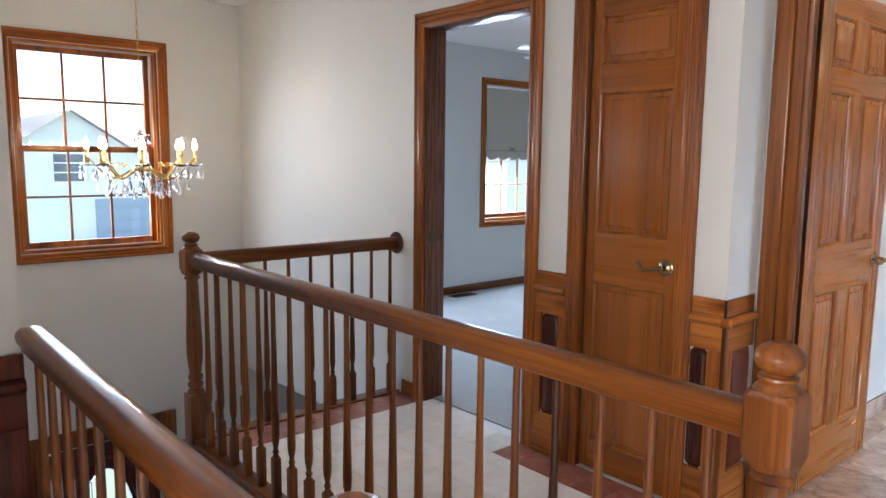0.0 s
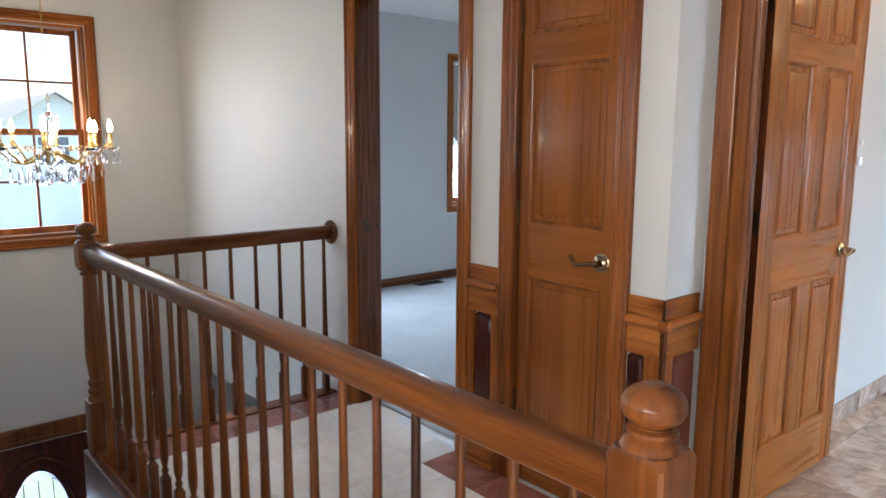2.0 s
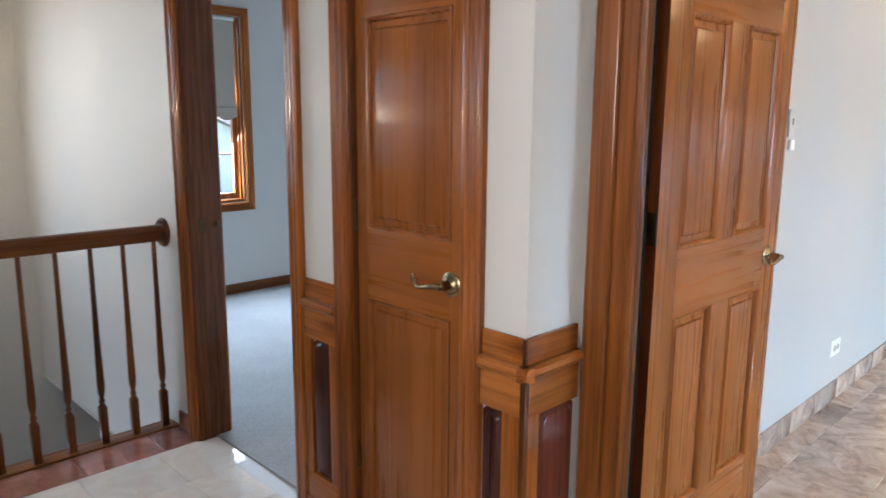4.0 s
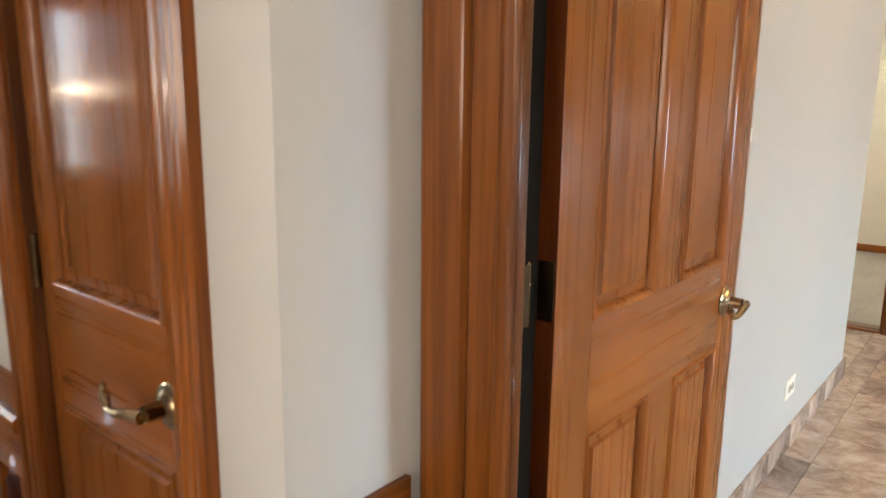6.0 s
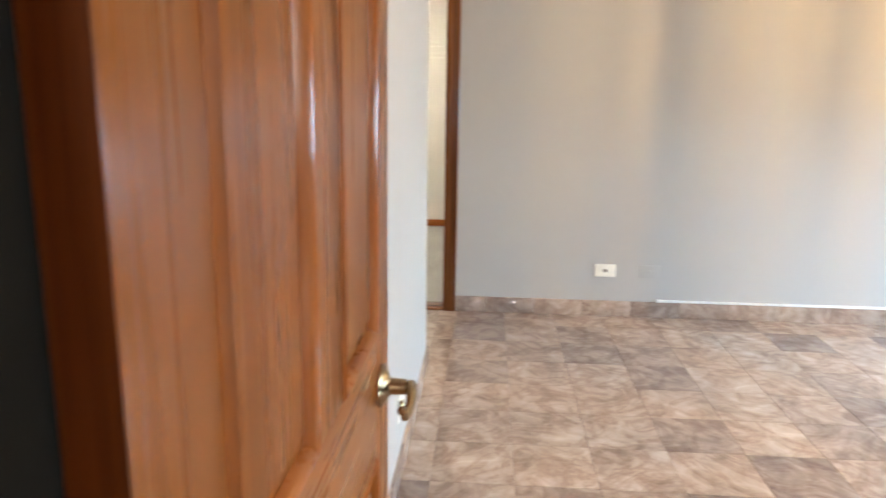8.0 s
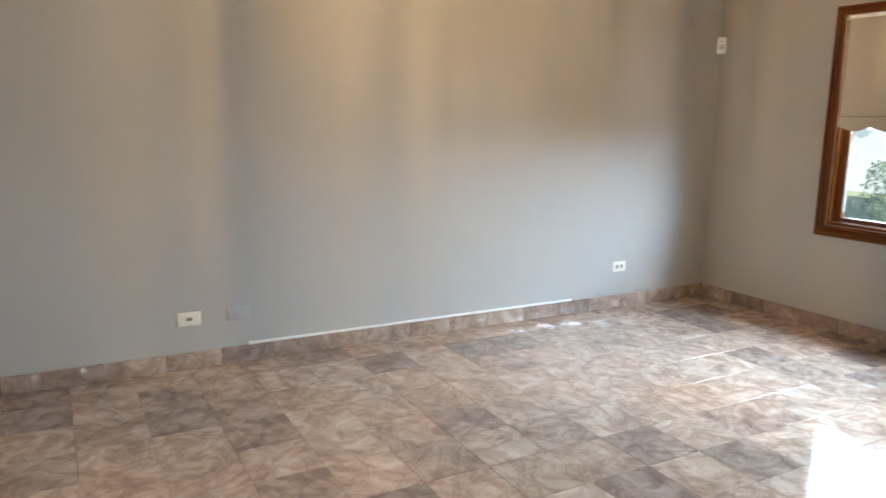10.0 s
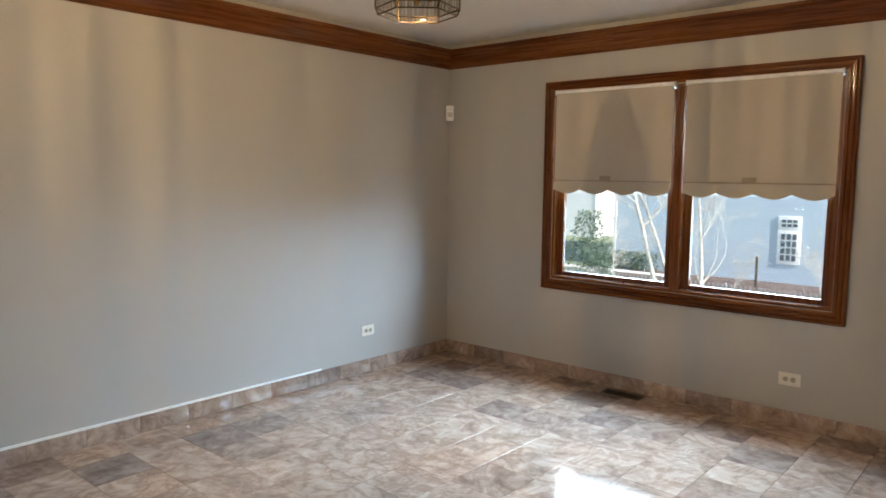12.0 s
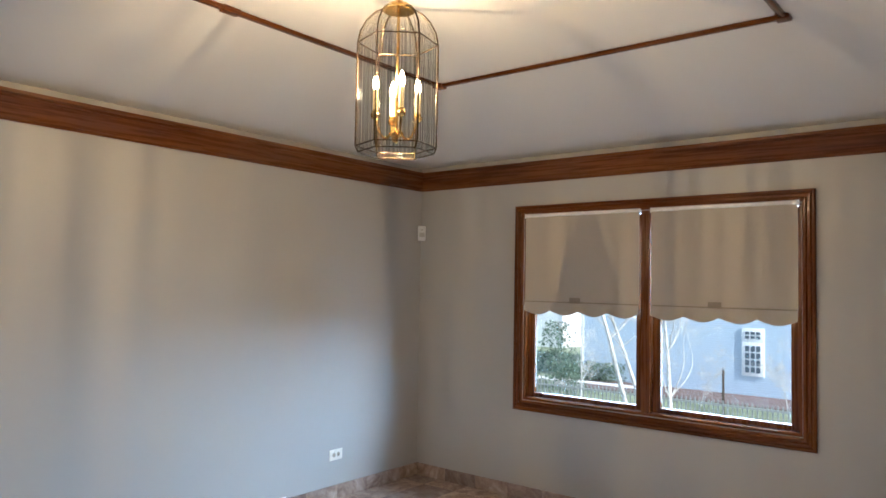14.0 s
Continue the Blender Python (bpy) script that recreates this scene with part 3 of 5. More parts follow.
def lever(parent, x, z, face, s, direction):
    """A scrolled lever handle on a round rose, on the door's face at y = s * face."""
    bm = bmesh.new()
    prof = [(0.0, 0.0), (0.033, 0.0), (0.034, 0.003), (0.030, 0.006), (0.026, 0.007), (0.023, 0.011), (0.018, 0.013), (0.013, 0.016), (0.012, 0.040), (0.0, 0.042)]
    lathe(bm, prof, 24)
    rose = part("handle_rose", bm, bronze, parent, "antique brass rose", at=pose(x, s * face, z, -90 * s))
    bm = bmesh.new()
    pts, rr = [], []
    for i in range(15):
        u = i / 14
        d = -0.006 + u * 0.105
        dz = 0.006 * math.sin(u * 5.2) - 0.010 * math.sin(u * math.pi) + (0.012 if u > 0.9 else 0)
        pts.append((direction * d, s * (0.046 + 0.006 * math.sin(u * 3.1)), dz))
        rr.append(0.0095 - 0.0045 * u + (0.002 if u > 0.88 else 0))
    tube(bm, pts, rr, 10)
    tip = pts[-1]
    tube(bm, [(tip[0] + direction * 0.004 * math.sin(a * 0.7) * (1 - a / 9), tip[1], tip[2] + 0.006 - 0.007 * math.cos(a * 0.7)) for a in range(8)], 0.0045, 8)
    part("lever", bm, bronze, rose, "scrolled antique brass lever", at=pose(0, 0, 0, 90 * s))
    return rose


# narrow closet door, closed; hinged on the bedroom's side, its face 12 mm behind the wall's
W2 = CD[1] - CD[0] - 0.042
closet_door = panel_door("closet_door", pose(XE + 0.03, CD[1] - 0.021, 0, 0, 0, -90), W2, 2.02, [(0.044, W2 - 0.048)], [(0.13, 0.845), (1.055, 1.645), (1.755, 1.955)], 0.062, "closed narrow honey-stained wooden closet door with three raised panels", (pine_z, pine_x))
lever(closet_door, W2 - 0.045, 0.945, 0.0175, -1, -1)
for z in (0.33, 1.09, 1.80):
    bm = lathe(bmesh.new(), [(0.0, -0.048), (0.004, -0.047), (0.0068, -0.044), (0.0068, 0.044), (0.004, 0.047), (0.0, 0.048)], 12)
    k = part("hinge", bm, aged, closet_door, "aged brass hinge", at=pose(-0.004, -0.023, z))
part("strike", boxes((W2 + 0.002, W2 + 0.016, -0.021, -0.015, 0.915, 0.955), bevel=0.001), iron, closet_door)

# den door, standing open along the north wall
LX, LY = 2.878, 1.1875
DW = 0.803
den_door = panel_door("den_door", pose(LX, LY, 0, 0, 0, -0.5), DW, 2.035, [(0.113, 0.343), (0.460, 0.690)], [(0.225, 0.828), (1.022, 1.645), (1.735, 1.935)], 0.11, "open six-panel honey-stained wooden door with a brass lever", (pine_z, pine_x))
lever(den_door, DW - 0.080, 0.930, 0.0175, -1, -1)
lever(den_door, DW - 0.080, 0.930, 0.0175, 1, -1)
part("hinge_edge", boxes((-0.0022, -0.0002, -0.0175, 0.0175, 0.008, 2.035)), edge_z, den_door, "dark varnished edge of the door")
for z in (0.28, 1.09, 1.84):
    bm = lathe(bmesh.new(), [(0.0, -0.049), (0.004, -0.048), (0.0065, -0.044), (0.0065, 0.044), (0.004, 0.048), (0.0, 0.049)], 12)
    k = part("hinge", bm, bronze, den_door, "aged brass butt hinge", at=pose(-0.0365, 0.010, z))
    part("hinge_leaf", boxes((0.005, 0.0335, 0.001, 0.003, -0.044, 0.044)), aged, k)
    part("hinge_leaf", boxes((0.0315, 0.0335, -0.026, 0.001, -0.044, 0.044), bevel=0.0005), aged, k)
    part("hinge_leaf", boxes((-0.036, -0.005, -0.009, -0.007, -0.044, 0.044)), aged, k)

# ---- wainscot ----


def wainscot(name, m, w, panels, mats, label, x_left=0.0, x_right=None):
    """Frieze, nosing, rails and clipped raised panels along local x, facing local -y."""
    mh, mz = mats
    x_right = w if x_right is None else x_right
    t = thing(name, m, label, "wainscot", "", "structure")
    part("frieze", boxes((0, w, -0.010, 0.0, 0.795, 0.860), bevel=0.001), mh, t)
    bm = bmesh.new()
    prof = [(0.0, 0.760), (-0.016, 0.760), (-0.026, 0.766), (-0.031, 0.776), (-0.028, 0.788), (-0.020, 0.795), (0.0, 0.795)]
    a = [bm.verts.new((x_left, y, z)) for y, z in prof]
    b = [bm.verts.new((x_right, y, z)) for y, z in prof]
    for i in range(len(prof)):
        j = (i + 1) % len(prof)
        bm.faces.new([a[i], a[j], b[j], b[i]])
    bm.faces.new(a)
    bm.faces.new(b)
    part("nosing", bm, mh, t, "rounded oak nosing")
    part("top_rail", boxes((0, w, -0.016, 0.0, 0.665, 0.760), bevel=0.001), mh, t)
    part("bottom_rail", boxes((0, w, -0.016, 0.0, 0.10, 0.19), bevel=0.001), mh, t)
    part("base", boxes((0, w, -0.022, 0.0, 0.0, 0.10), bevel=0.004), mh, t)
    part("shoe", boxes((0, w, -0.032, -0.022, 0.0, 0.02), bevel=0.004), mh, t)
    xs = [0.0] + [x for p in panels for x in p] + [w]
    for x0, x1 in zip(xs[::2], xs[1::2]):
        if x1 - x0 > 0.002:
            part("stile", boxes((x0, x1, -0.016, 0.0, 0.19, 0.665), bevel=0.001), mz, t)
    for x0, x1 in panels:
        c = min(0.018, (x1 - x0) * 0.3)
        bm = bmesh.new()
        outline = lambda i: [(x0 + i, 0.19 + i + c), (x0 + i + c, 0.19 + i), (x1 - i - c, 0.19 + i), (x1 - i, 0.19 + i + c), (x1 - i, 0.665 - i - c), (x1 - i - c, 0.665 - i), (x0 + i + c, 0.665 - i), (x0 + i, 0.665 - i - c)]
        rings = [[bm.verts.new((x, y, z)) for x, z in outline(i)] for i, y in ((0.0, -0.002), (0.010, -0.003), (0.018, -0.013), (0.021, -0.014))]
        for a, b in zip(rings, rings[1:]):
            for k in range(8):
                bm.faces.new([a[k], a[(k + 1) % 8], b[(k + 1) % 8], b[k]])
        bm.faces.new(rings[-1])
        part("panel", bm, red_z, t, "dark red-stained raised panel")
    return t


yl = CD[1] + 0.066
yr = BD[0] - 0.066
wainscot("wainscot_1", pose(XE, yr, 0, 0, 0, -90), yr - yl, [(0.036, yr - yl - 0.034)], (knotty_x, casing_z), "narrow knotty oak wainscot between two door casings")
ya = CD[0] - 0.066
wainscot("wainscot_2", pose(XE, ya, 0, 0, 0, -90), ya - YC, [(0.0, ya - YC - 0.055)], (knotty_x, casing_z), "knotty oak wainscot with dark red panels at the corner", 0.0, ya - YC + 0.031)
wainscot("wainscot_3", pose(XE, YC, 0), XD0 - 0.03 - XE, [(0.042, XD0 - 0.03 - XE)], (knotty_x, casing_z), "knotty oak wainscot on the return wall", -0.031)
part("corner_bead", boxes((XE - 0.016, XE, YC - 0.016, YC, 0.0, 0.760), (XE - 0.010, XE, YC - 0.010, YC, 0.795, 0.860), bevel=0.001), wood_z, bpy.data.objects["wainscot_3"], at=pose(-XE, -YC, 0))
# All boards take the dark red wood, in place of shade on them.
wainscot("wainscot_4", pose(-2.6, 2.05, 0), 2.95, [(0.15 + i * 0.56, 0.59 + i * 0.56) for i in range(5)], (red_z, red_z), "wainscot at the end of the stair rail, coloured dark for its shade")

# ---- balustrades ----
RAILP = [(-0.016, -0.034), (0.016, -0.034), (0.022, -0.028), (0.024, -0.016), (0.032, -0.006), (0.036, 0.010), (0.033, 0.022), (0.024, 0.031), (0.010, 0.035), (-0.010, 0.035), (-0.024, 0.031), (-0.033, 0.022), (-0.036, 0.010), (-0.032, -0.006), (-0.024, -0.016), (-0.022, -0.028)]


def baluster_mesh(h):
    """Square foot, turned neck and a long taper to the handrail."""
    bm = boxes((-0.0155, 0.0155, -0.0155, 0.0155, 0.0, 0.165), bevel=0.002)
    lathe(bm, [(0.0155, 0.160), (0.0135, 0.172), (0.0085, 0.178), (0.0125, 0.186), (0.0128, 0.192), (0.0085, 0.200), (0.0095, 0.208), (0.0145, 0.232), (0.0160, 0.262), (0.0150, 0.31), (0.0135, 0.40), (0.0112, 0.55), (0.0098, 0.68), (0.0092, h)], 12)
    return mesh("baluster", bm, wood_z)


def newel(name, parent, m, base, box0, box1, r=0.0445, half=0.0450):
    """A turned newel post with a ball on its head block."""
    bm = boxes((-half, half, -half, half, base, 0.24), bevel=0.004)
    lathe(bm, [(half * 0.98, 0.235), (half * 0.85, 0.255), (half * 0.62, 0.262), (half * 0.84, 0.275), (half * 0.84, 0.288), (half * 0.62, 0.297), (half * 0.80, 0.312), (half * 0.80, 0.325), (half * 0.60, 0.335), (half * 0.70, 0.36), (half * 0.86, 0.43), (half * 0.84, 0.52), (half * 0.72, 0.64), (half * 0.62, box0 - 0.045), (half * 0.60, box0 - 0.030), (half * 0.86, box0 - 0.020), (half * 0.7, box0 - 0.008), (half * 0.9, box0 + 0.004)], 28)
    shaft = part("newel_post", bm, wood_z, parent, at=m)
    c = half * 0.55
    bm = bmesh.new()
    rings = []
    for k, z in ((c, box0), (0.006, box0 + 0.022), (0.006, box1 - 0.012), (c * 0.5, box1)):
        h2 = half if k < 0.01 else half - 0.004
        rings.append([bm.verts.new((x, y, z)) for x, y in ((h2 - k, -h2), (h2, k - h2), (h2, h2 - k), (h2 - k, h2), (k - h2, h2), (-h2, h2 - k), (-h2, k - h2), (k - h2, -h2))])
    for a, b in zip(rings, rings[1:]):
        for i in range(8):
            bm.faces.new([a[i], a[(i + 1) % 8], b[(i + 1) % 8], b[i]])
    bm.faces.new(rings[0])
    bm.faces.new(rings[-1])
    part("head_block", bm, wood_z, shaft, "oak head block with clipped corners")
    bm = bmesh.new()
    prof = [(half * 0.96, 0.0), (half * 0.90, 0.006), (half * 0.72, 0.013), (r * 0.74, 0.017), (r * 0.80, 0.021), (r * 0.78, 0.026), (r * 0.60, 0.029), (r * 0.60, 0.031)]
    for i in range(3, 15):
        a = math.pi * i / 16
        prof.append((r * math.sin(a), 0.030 + r * 0.62 - r * 0.70 * math.cos(a)))
    prof += [(r * 0.36, 0.030 + r * 1.29), (0.0, 0.030 + r * 1.30)]
    lathe(bm, prof, 28)
    part("finial", bm, wood_z, shaft, "turned ball finial", at=pose(0, 0, box1))
    return shaft


def handrail(pts):
    return sweep(bmesh.new(), pts, RAILP)


RX = 1.27
bal = baluster_mesh(0.845)
t = thing("balustrade", pose(RX, 1.9, 0), "oak stair balustrade with turned balusters and ball-topped newels", "balustrade", "stair rails")
inv = pose(-RX, -1.9, 0)
part("handrail", handrail([(RX, 0.585, 0.893), (RX, 3.225, 0.884)]), wood_y, t, "rounded oak handrail", at=inv)
newel("newel_post", t, inv @ pose(RX, 0.545, 0), -0.02, 0.818, 0.962)
newel("newel_post", t, inv @ pose(RX, 3.27, 0), -0.30, 0.815, 0.930, 0.041, 0.044)
for i in range(20):
    part("baluster", bal, None, t, at=inv @ pose(RX, 0.671 + 0.1285 * i, 0.018))
part("shoe_rail", boxes((RX - 0.035, RX + 0.035, 0.59, 3.225, 0.0, 0.020), bevel=0.005), wood_y, t, at=inv)
part("stringer", boxes((RX - 0.062, RX - 0.036, 0.50, 3.32, -0.31, 0.004), bevel=0.004), wood_y, t, at=inv)

t = thing("balustrade", pose(1.9, 3.27, 0), "oak landing balustrade ending in a rosette on the wall", "balustrade", "stair rails")
inv = pose(-1.9, -3.27, 0)
part("handrail", handrail([(1.31, 3.27, 0.878), (XE - 0.02, 3.27, 0.878)]), wood_x, t, "rounded oak handrail", at=inv)
for i in range(9):
    part("baluster", bal, None, t, at=inv @ pose(2.421 - 0.1297 * i, 3.27, 0.004))
bm = lathe(bmesh.new(), [(0.0, 0.0), (0.062, 0.0), (0.064, 0.006), (0.060, 0.012), (0.056, 0.013), (0.052, 0.019), (0.0, 0.020)], 32)
part("rosette", bm, wood_z, t, "round oak wall rosette", at=inv @ pose(XE, 3.27, 0.878, 0, -90, 0))
part("shoe_rail", boxes((1.315, XE, 3.235, 3.305, 0.0, 0.008), bevel=0.003), wood_x, t, at=inv)
part("stringer", boxes((1.315, XE, 3.305, 3.335, -0.31, 0.004), bevel=0.004), wood_x, t, at=inv)

t = thing("balustrade", pose(0.37, 1.3, 0), "oak balustrade running into the wainscoted wall end", "balustrade", "stair rails")
inv = pose(-0.37, -1.3, 0)
part("handrail", handrail([(0.37, 0.60, 0.893), (0.37, 2.05, 0.893)]), wood_y, t, "rounded oak handrail", at=inv)
newel("newel_post", t, inv @ pose(0.37, 0.56, 0), -0.02, 0.815, 0.948)
for i in range(11):
    part("baluster", bal, None, t, at=inv @ pose(0.37, 0.69 + 0.1285 * i, 0.018))
part("shoe_rail", boxes((0.335, 0.405, 0.605, 2.05, 0.0, 0.020), bevel=0.005), wood_y, t, at=inv)
part("stringer", boxes((0.406, 0.432, 0.50, 2.05, -0.31, 0.004), bevel=0.004), wood_y, t, at=inv)

# stairs down to the entry
t = thing("staircase", pose(0.82, 0.62, 0), "carpeted stairs going down to the entry", "stairs")
for i in range(14):
    y0, z0 = 0.62 + i * 0.25, -0.183 * (i + 1)
    part("tread", boxes((0.433, 1.207, y0, y0 + 0.275, z0 - 0.035, z0), bevel=0.008), wood_x, t, at=pose(-0.82, -0.62, 0))
    part("riser", boxes((0.433, 1.207, y0 - 0.0, y0 + 0.018, z0, z0 + 0.148)), cream, t, at=pose(-0.82, -0.62, 0))

# ---- windows ----


def window(name, m, w, h, cols, rows, label, double=False, mats=(casing_z, casing_x), cw=CWN):
    """Interior casing, jambs, sashes and panes. Local x across from the casing's corner, z up, y outward, y = 0 on the wall's face."""
    mz, mx = mats
    t = thing(name, m, label, "window", "", "structure")
    casing = [(u * cw / 0.075, d) for u, d in CASING]
    corners = [(cw - 0.004, 0, cw - 0.004), (w - cw + 0.004, 0, cw - 0.004), (w - cw + 0.004, 0, h - cw + 0.004), (cw - 0.004, 0, h - cw + 0.004)]
    for k, mt in enumerate((mx, mz, mx, mz)):
        part("window_frame", moulding(bmesh.new(), corners, (0, -1, 0), casing, closed=True, only=k), mt, t, "moulded wooden casing")
    x0, x1, z0, z1 = cw, w - cw, cw, h - cw
    part("jamb", boxes((x0, x0 + 0.016, 0.001, 0.155, z0, z1)), mz, t)
    part("jamb", boxes((x1 - 0.016, x1, 0.001, 0.155, z0, z1)), mz, t)
    part("head", boxes((x0 + 0.016, x1 - 0.016, 0.001, 0.155, z1 - 0.016, z1)), mx, t)
    part("window_sill", boxes((x0 + 0.016, x1 - 0.016, 0.001, 0.155, z0, z0 + 0.020), bevel=0.003), mx, t)
    a0, a1, b0, b1 = x0 + 0.016, x1 - 0.016, z0 + 0.020, z1 - 0.016
    mid = (b0 + b1) / 2

    def sash(sx0, sx1, sz0, sz1, y, fr, nx, nz, bottom):
        s = part("sash", boxes((sx0, sx0 + fr, y, y + 0.035, sz0, sz1), (sx1 - fr, sx1, y, y + 0.035, sz0, sz1), (sx0 + fr, sx1 - fr, y, y + 0.035, sz1 - fr, sz1), (sx0 + fr, sx1 - fr, y, y + 0.035, sz0, sz0 + bottom), bevel=0.003), mz, t)
        g0, g1, h0, h1 = sx0 + fr, sx1 - fr, sz0 + bottom, sz1 - fr
        for i in range(1, nx):
            x = g0 + (g1 - g0) * i / nx
            part("muntin", boxes((x - 0.008, x + 0.008, y + 0.010, y + 0.026, h0, h1), bevel=0.003), mz, s)
        for j in range(1, nz):
            z = h0 + (h1 - h0) * j / nz
            part("muntin", boxes((g0, g1, y + 0.0115, y + 0.0245, z - 0.008, z + 0.008), bevel=0.003), mx, s)
        p = part("pane", boxes((g0 - 0.004, g1 + 0.004, y + 0.017, y + 0.019, h0 - 0.004, h1 + 0.004)), glass, s)
        p.visible_shadow = False

    if double:
        c = (a0 + a1) / 2
        part("mullion", boxes((c - 0.032, c + 0.032, -0.006, 0.155, b0, b1), bevel=0.006), mz, t, "thick centre mullion")
        sash(a0 + 0.004, c - 0.034, b0 + 0.003, b1 - 0.003, 0.045, 0.052, nx=1, nz=1, bottom=0.034)
        sash(c + 0.034, a1 - 0.004, b0 + 0.003, b1 - 0.003, 0.045, 0.052, nx=1, nz=1, bottom=0.034)
    else:
        sash(a0 + 0.012, a1 - 0.012, mid - 0.018, b1 - 0.004, 0.095, 0.036, cols, rows, 0.034)
        sash(a0 + 0.004, a1 - 0.004, b0 + 0.003, mid + 0.018, 0.055, 0.042, cols, rows, 0.044)
        for x in (a0, a1 - 0.012):
            part("stop", boxes((x, x + 0.012, 0.030, 0.053, b0, b1)), mz, t)
    return t


window("window_1", pose(WN[0], YN, WN[2]), WN[1] - WN[0], WN[3] - WN[2], 3, 2, "oak double-hung window with twelve small panes")
window("window_2", pose(WA[0], YN, WA[2]), WA[1] - WA[0], WA[3] - WA[2], 3, 2, "oak double-hung bedroom window with divided panes")
window("window_3", pose(WB[0], YN, WB[2]), WB[1] - WB[0], WB[3] - WB[2], 3, 2, "oak double-hung bedroom window with divided panes")
window("window_4", pose(WS[1], YS, WS[2], 0, 0, 180), WS[1] - WS[0], WS[3] - WS[2], 1, 1, "dark oak double window with plain panes", True, (dark_z, dark_x), CW)


def shade(m, w, drop, label, scallops):
    """A roller shade: white tube and brackets above, linen cloth, hem seam, tab and scalloped skirt. Local x across, y outward, z = 0 at its top."""
    t = thing("roller_shade", m, label, "blind", "roller shades")
    bm = lathe(bmesh.new(), [(0.0, 0.0), (0.013, 0.0), (0.013, w - 0.012), (0.0, w - 0.012)], 16)
    part("roller", bm, vinyl, t, "white roller tube", at=pose(0.006, -0.012, -0.012, 0, 90, 0))
    for x in (0.0, w - 0.004):
        part("bracket", boxes((x, x + 0.004, -0.016, 0.016, -0.03, 0.004), bevel=0.001), vinyl, t)
    skirt = 0.085

    def cloth(z0, z1, n, k, y, wave):
        bm = bmesh.new()
        shells = []
        for back in (0.0, 0.003):
          rows = []
          for j in range(k + 1):
            row = []
            for i in range(n + 1):
                u = i / n
                x = 0.008 + u * (w - 0.016)
                low = 0.032 * abs(math.sin(math.pi * scallops * u)) - 0.018 if wave else 0.0
                s = j / k
                z = z1 + (z0 - low - z1) * s
                yy = y + (0.006 * math.sin(math.tau * scallops * u) - 0.016 * abs(math.cos(math.pi * scallops * u)) ** 6 if wave else 0.0) * s + 0.0015 * math.sin(5 * u + 3 * s)
                row.append(bm.verts.new((x, yy + back, z)))
            rows.append(row)
          shells.append(rows)
          for a, b in zip(rows, rows[1:]):
            for i in range(n):
                bm.faces.new([a[i], a[i + 1], b[i + 1], b[i]])
        f, g = shells
        for i in range(n):
            bm.faces.new([f[0][i], f[0][i + 1], g[0][i + 1], g[0][i]])
            bm.faces.new([f[k][i], f[k][i + 1], g[k][i + 1], g[k][i]])
        for j in range(k):
            bm.faces.new([f[j][0], f[j + 1][0], g[j + 1][0], g[j][0]])
            bm.faces.new([f[j][n], f[j + 1][n], g[j + 1][n], g[j][n]])
        return bm

    part("cloth", cloth(-drop + skirt, -0.024, 24, 12, -0.012, False), linen, t, "beige linen shade cloth")
    part("hem_bar", boxes((0.008, w - 0.008, -0.0185, -0.0115, -drop + skirt - 0.005, -drop + skirt + 0.003), bevel=0.001), hem, t)
    part("skirt", cloth(-drop, -drop + skirt - 0.003, 72, 6, -0.014, True), linen, t, "scalloped linen skirt")
    part("pull_tab", boxes((w * 0.42, w * 0.42 + 0.085, -0.020, -0.0165, -drop + skirt - 0.006, -drop + skirt + 0.034), bevel=0.0015), hem, t)
    return t


C = (WS[0] + WS[1]) / 2
HALFW = (WS[1] - WS[0]) / 2 - CW - 0.02 - 0.032
shade(pose(WS[1] - CW - 0.012, YS + 0.006, 2.155, 0, 0, 180), HALFW + 0.006, 0.745, "lowered beige linen roller shade with a scalloped edge", 4)
shade(pose(C - 0.036, YS + 0.006, 2.155, 0, 0, 180), HALFW + 0.006, 0.745, "lowered beige linen roller shade with a scalloped edge", 4)
for wn_ in (WA, WB):
    shade(pose(wn_[0] + CWN + 0.004, YN + 0.012, wn_[3] - CWN - 0.006), wn_[1] - wn_[0] - 2 * CWN - 0.05, 0.735, "half-lowered beige linen roller shade in the bedroom window", 5)

# ---- crown and tray trim in the den ----
CROWN = [(0.0, 2.400), (0.010, 2.400), (0.014, 2.412), (0.022, 2.418), (0.026, 2.432), (0.044, 2.462), (0.060, 2.490), (0.066, 2.510), (0.074, 2.514), (0.078, 2.526), (0.086, 2.530), (0.086, 2.548), (0.0, 2.548)]
t = thing("crown_moulding", pose(4.9, YS, 2.4), "dark oak crown moulding round the room", "trim", "", "structure")
inv = pose(-4.9, -YS, -2.4)
runs = (((XD1, YS, 0), (XF, YS, 0), (0, 1, 0), dark_x), ((XF, YS, 0), (XF, 2.4, 0), (-1, 0, 0), dark_y), ((6.05, YD, 0), (XD1, YD, 0), (0, -1, 0), dark_x), ((XD1, YD, 0), (XD1, YS, 0), (1, 0, 0), dark_y))
for k, (p, q, n, mt) in enumerate(runs):
    bm = bmesh.new()
    p, q, n = Vector(p), Vector(q), Vector(n)
    d = (q - p).normalized()
    a = [bm.verts.new(p + n * u + d * u * (1 if k != 2 else 0) + Vector((0, 0, z))) for u, z in CROWN]
    b = [bm.verts.new(q + n * u - d * u * (1 if k != 1 else 0) + Vector((0, 0, z))) for u, z in CROWN]
    for i in range(len(CROWN)):
        j = (i + 1) % len(CROWN)
        bm.faces.new([a[i], a[j], b[j], b[i]])
    bm.faces.new(a)
    bm.faces.new(b)
    part("crown_board", bm, mt, t, at=inv)

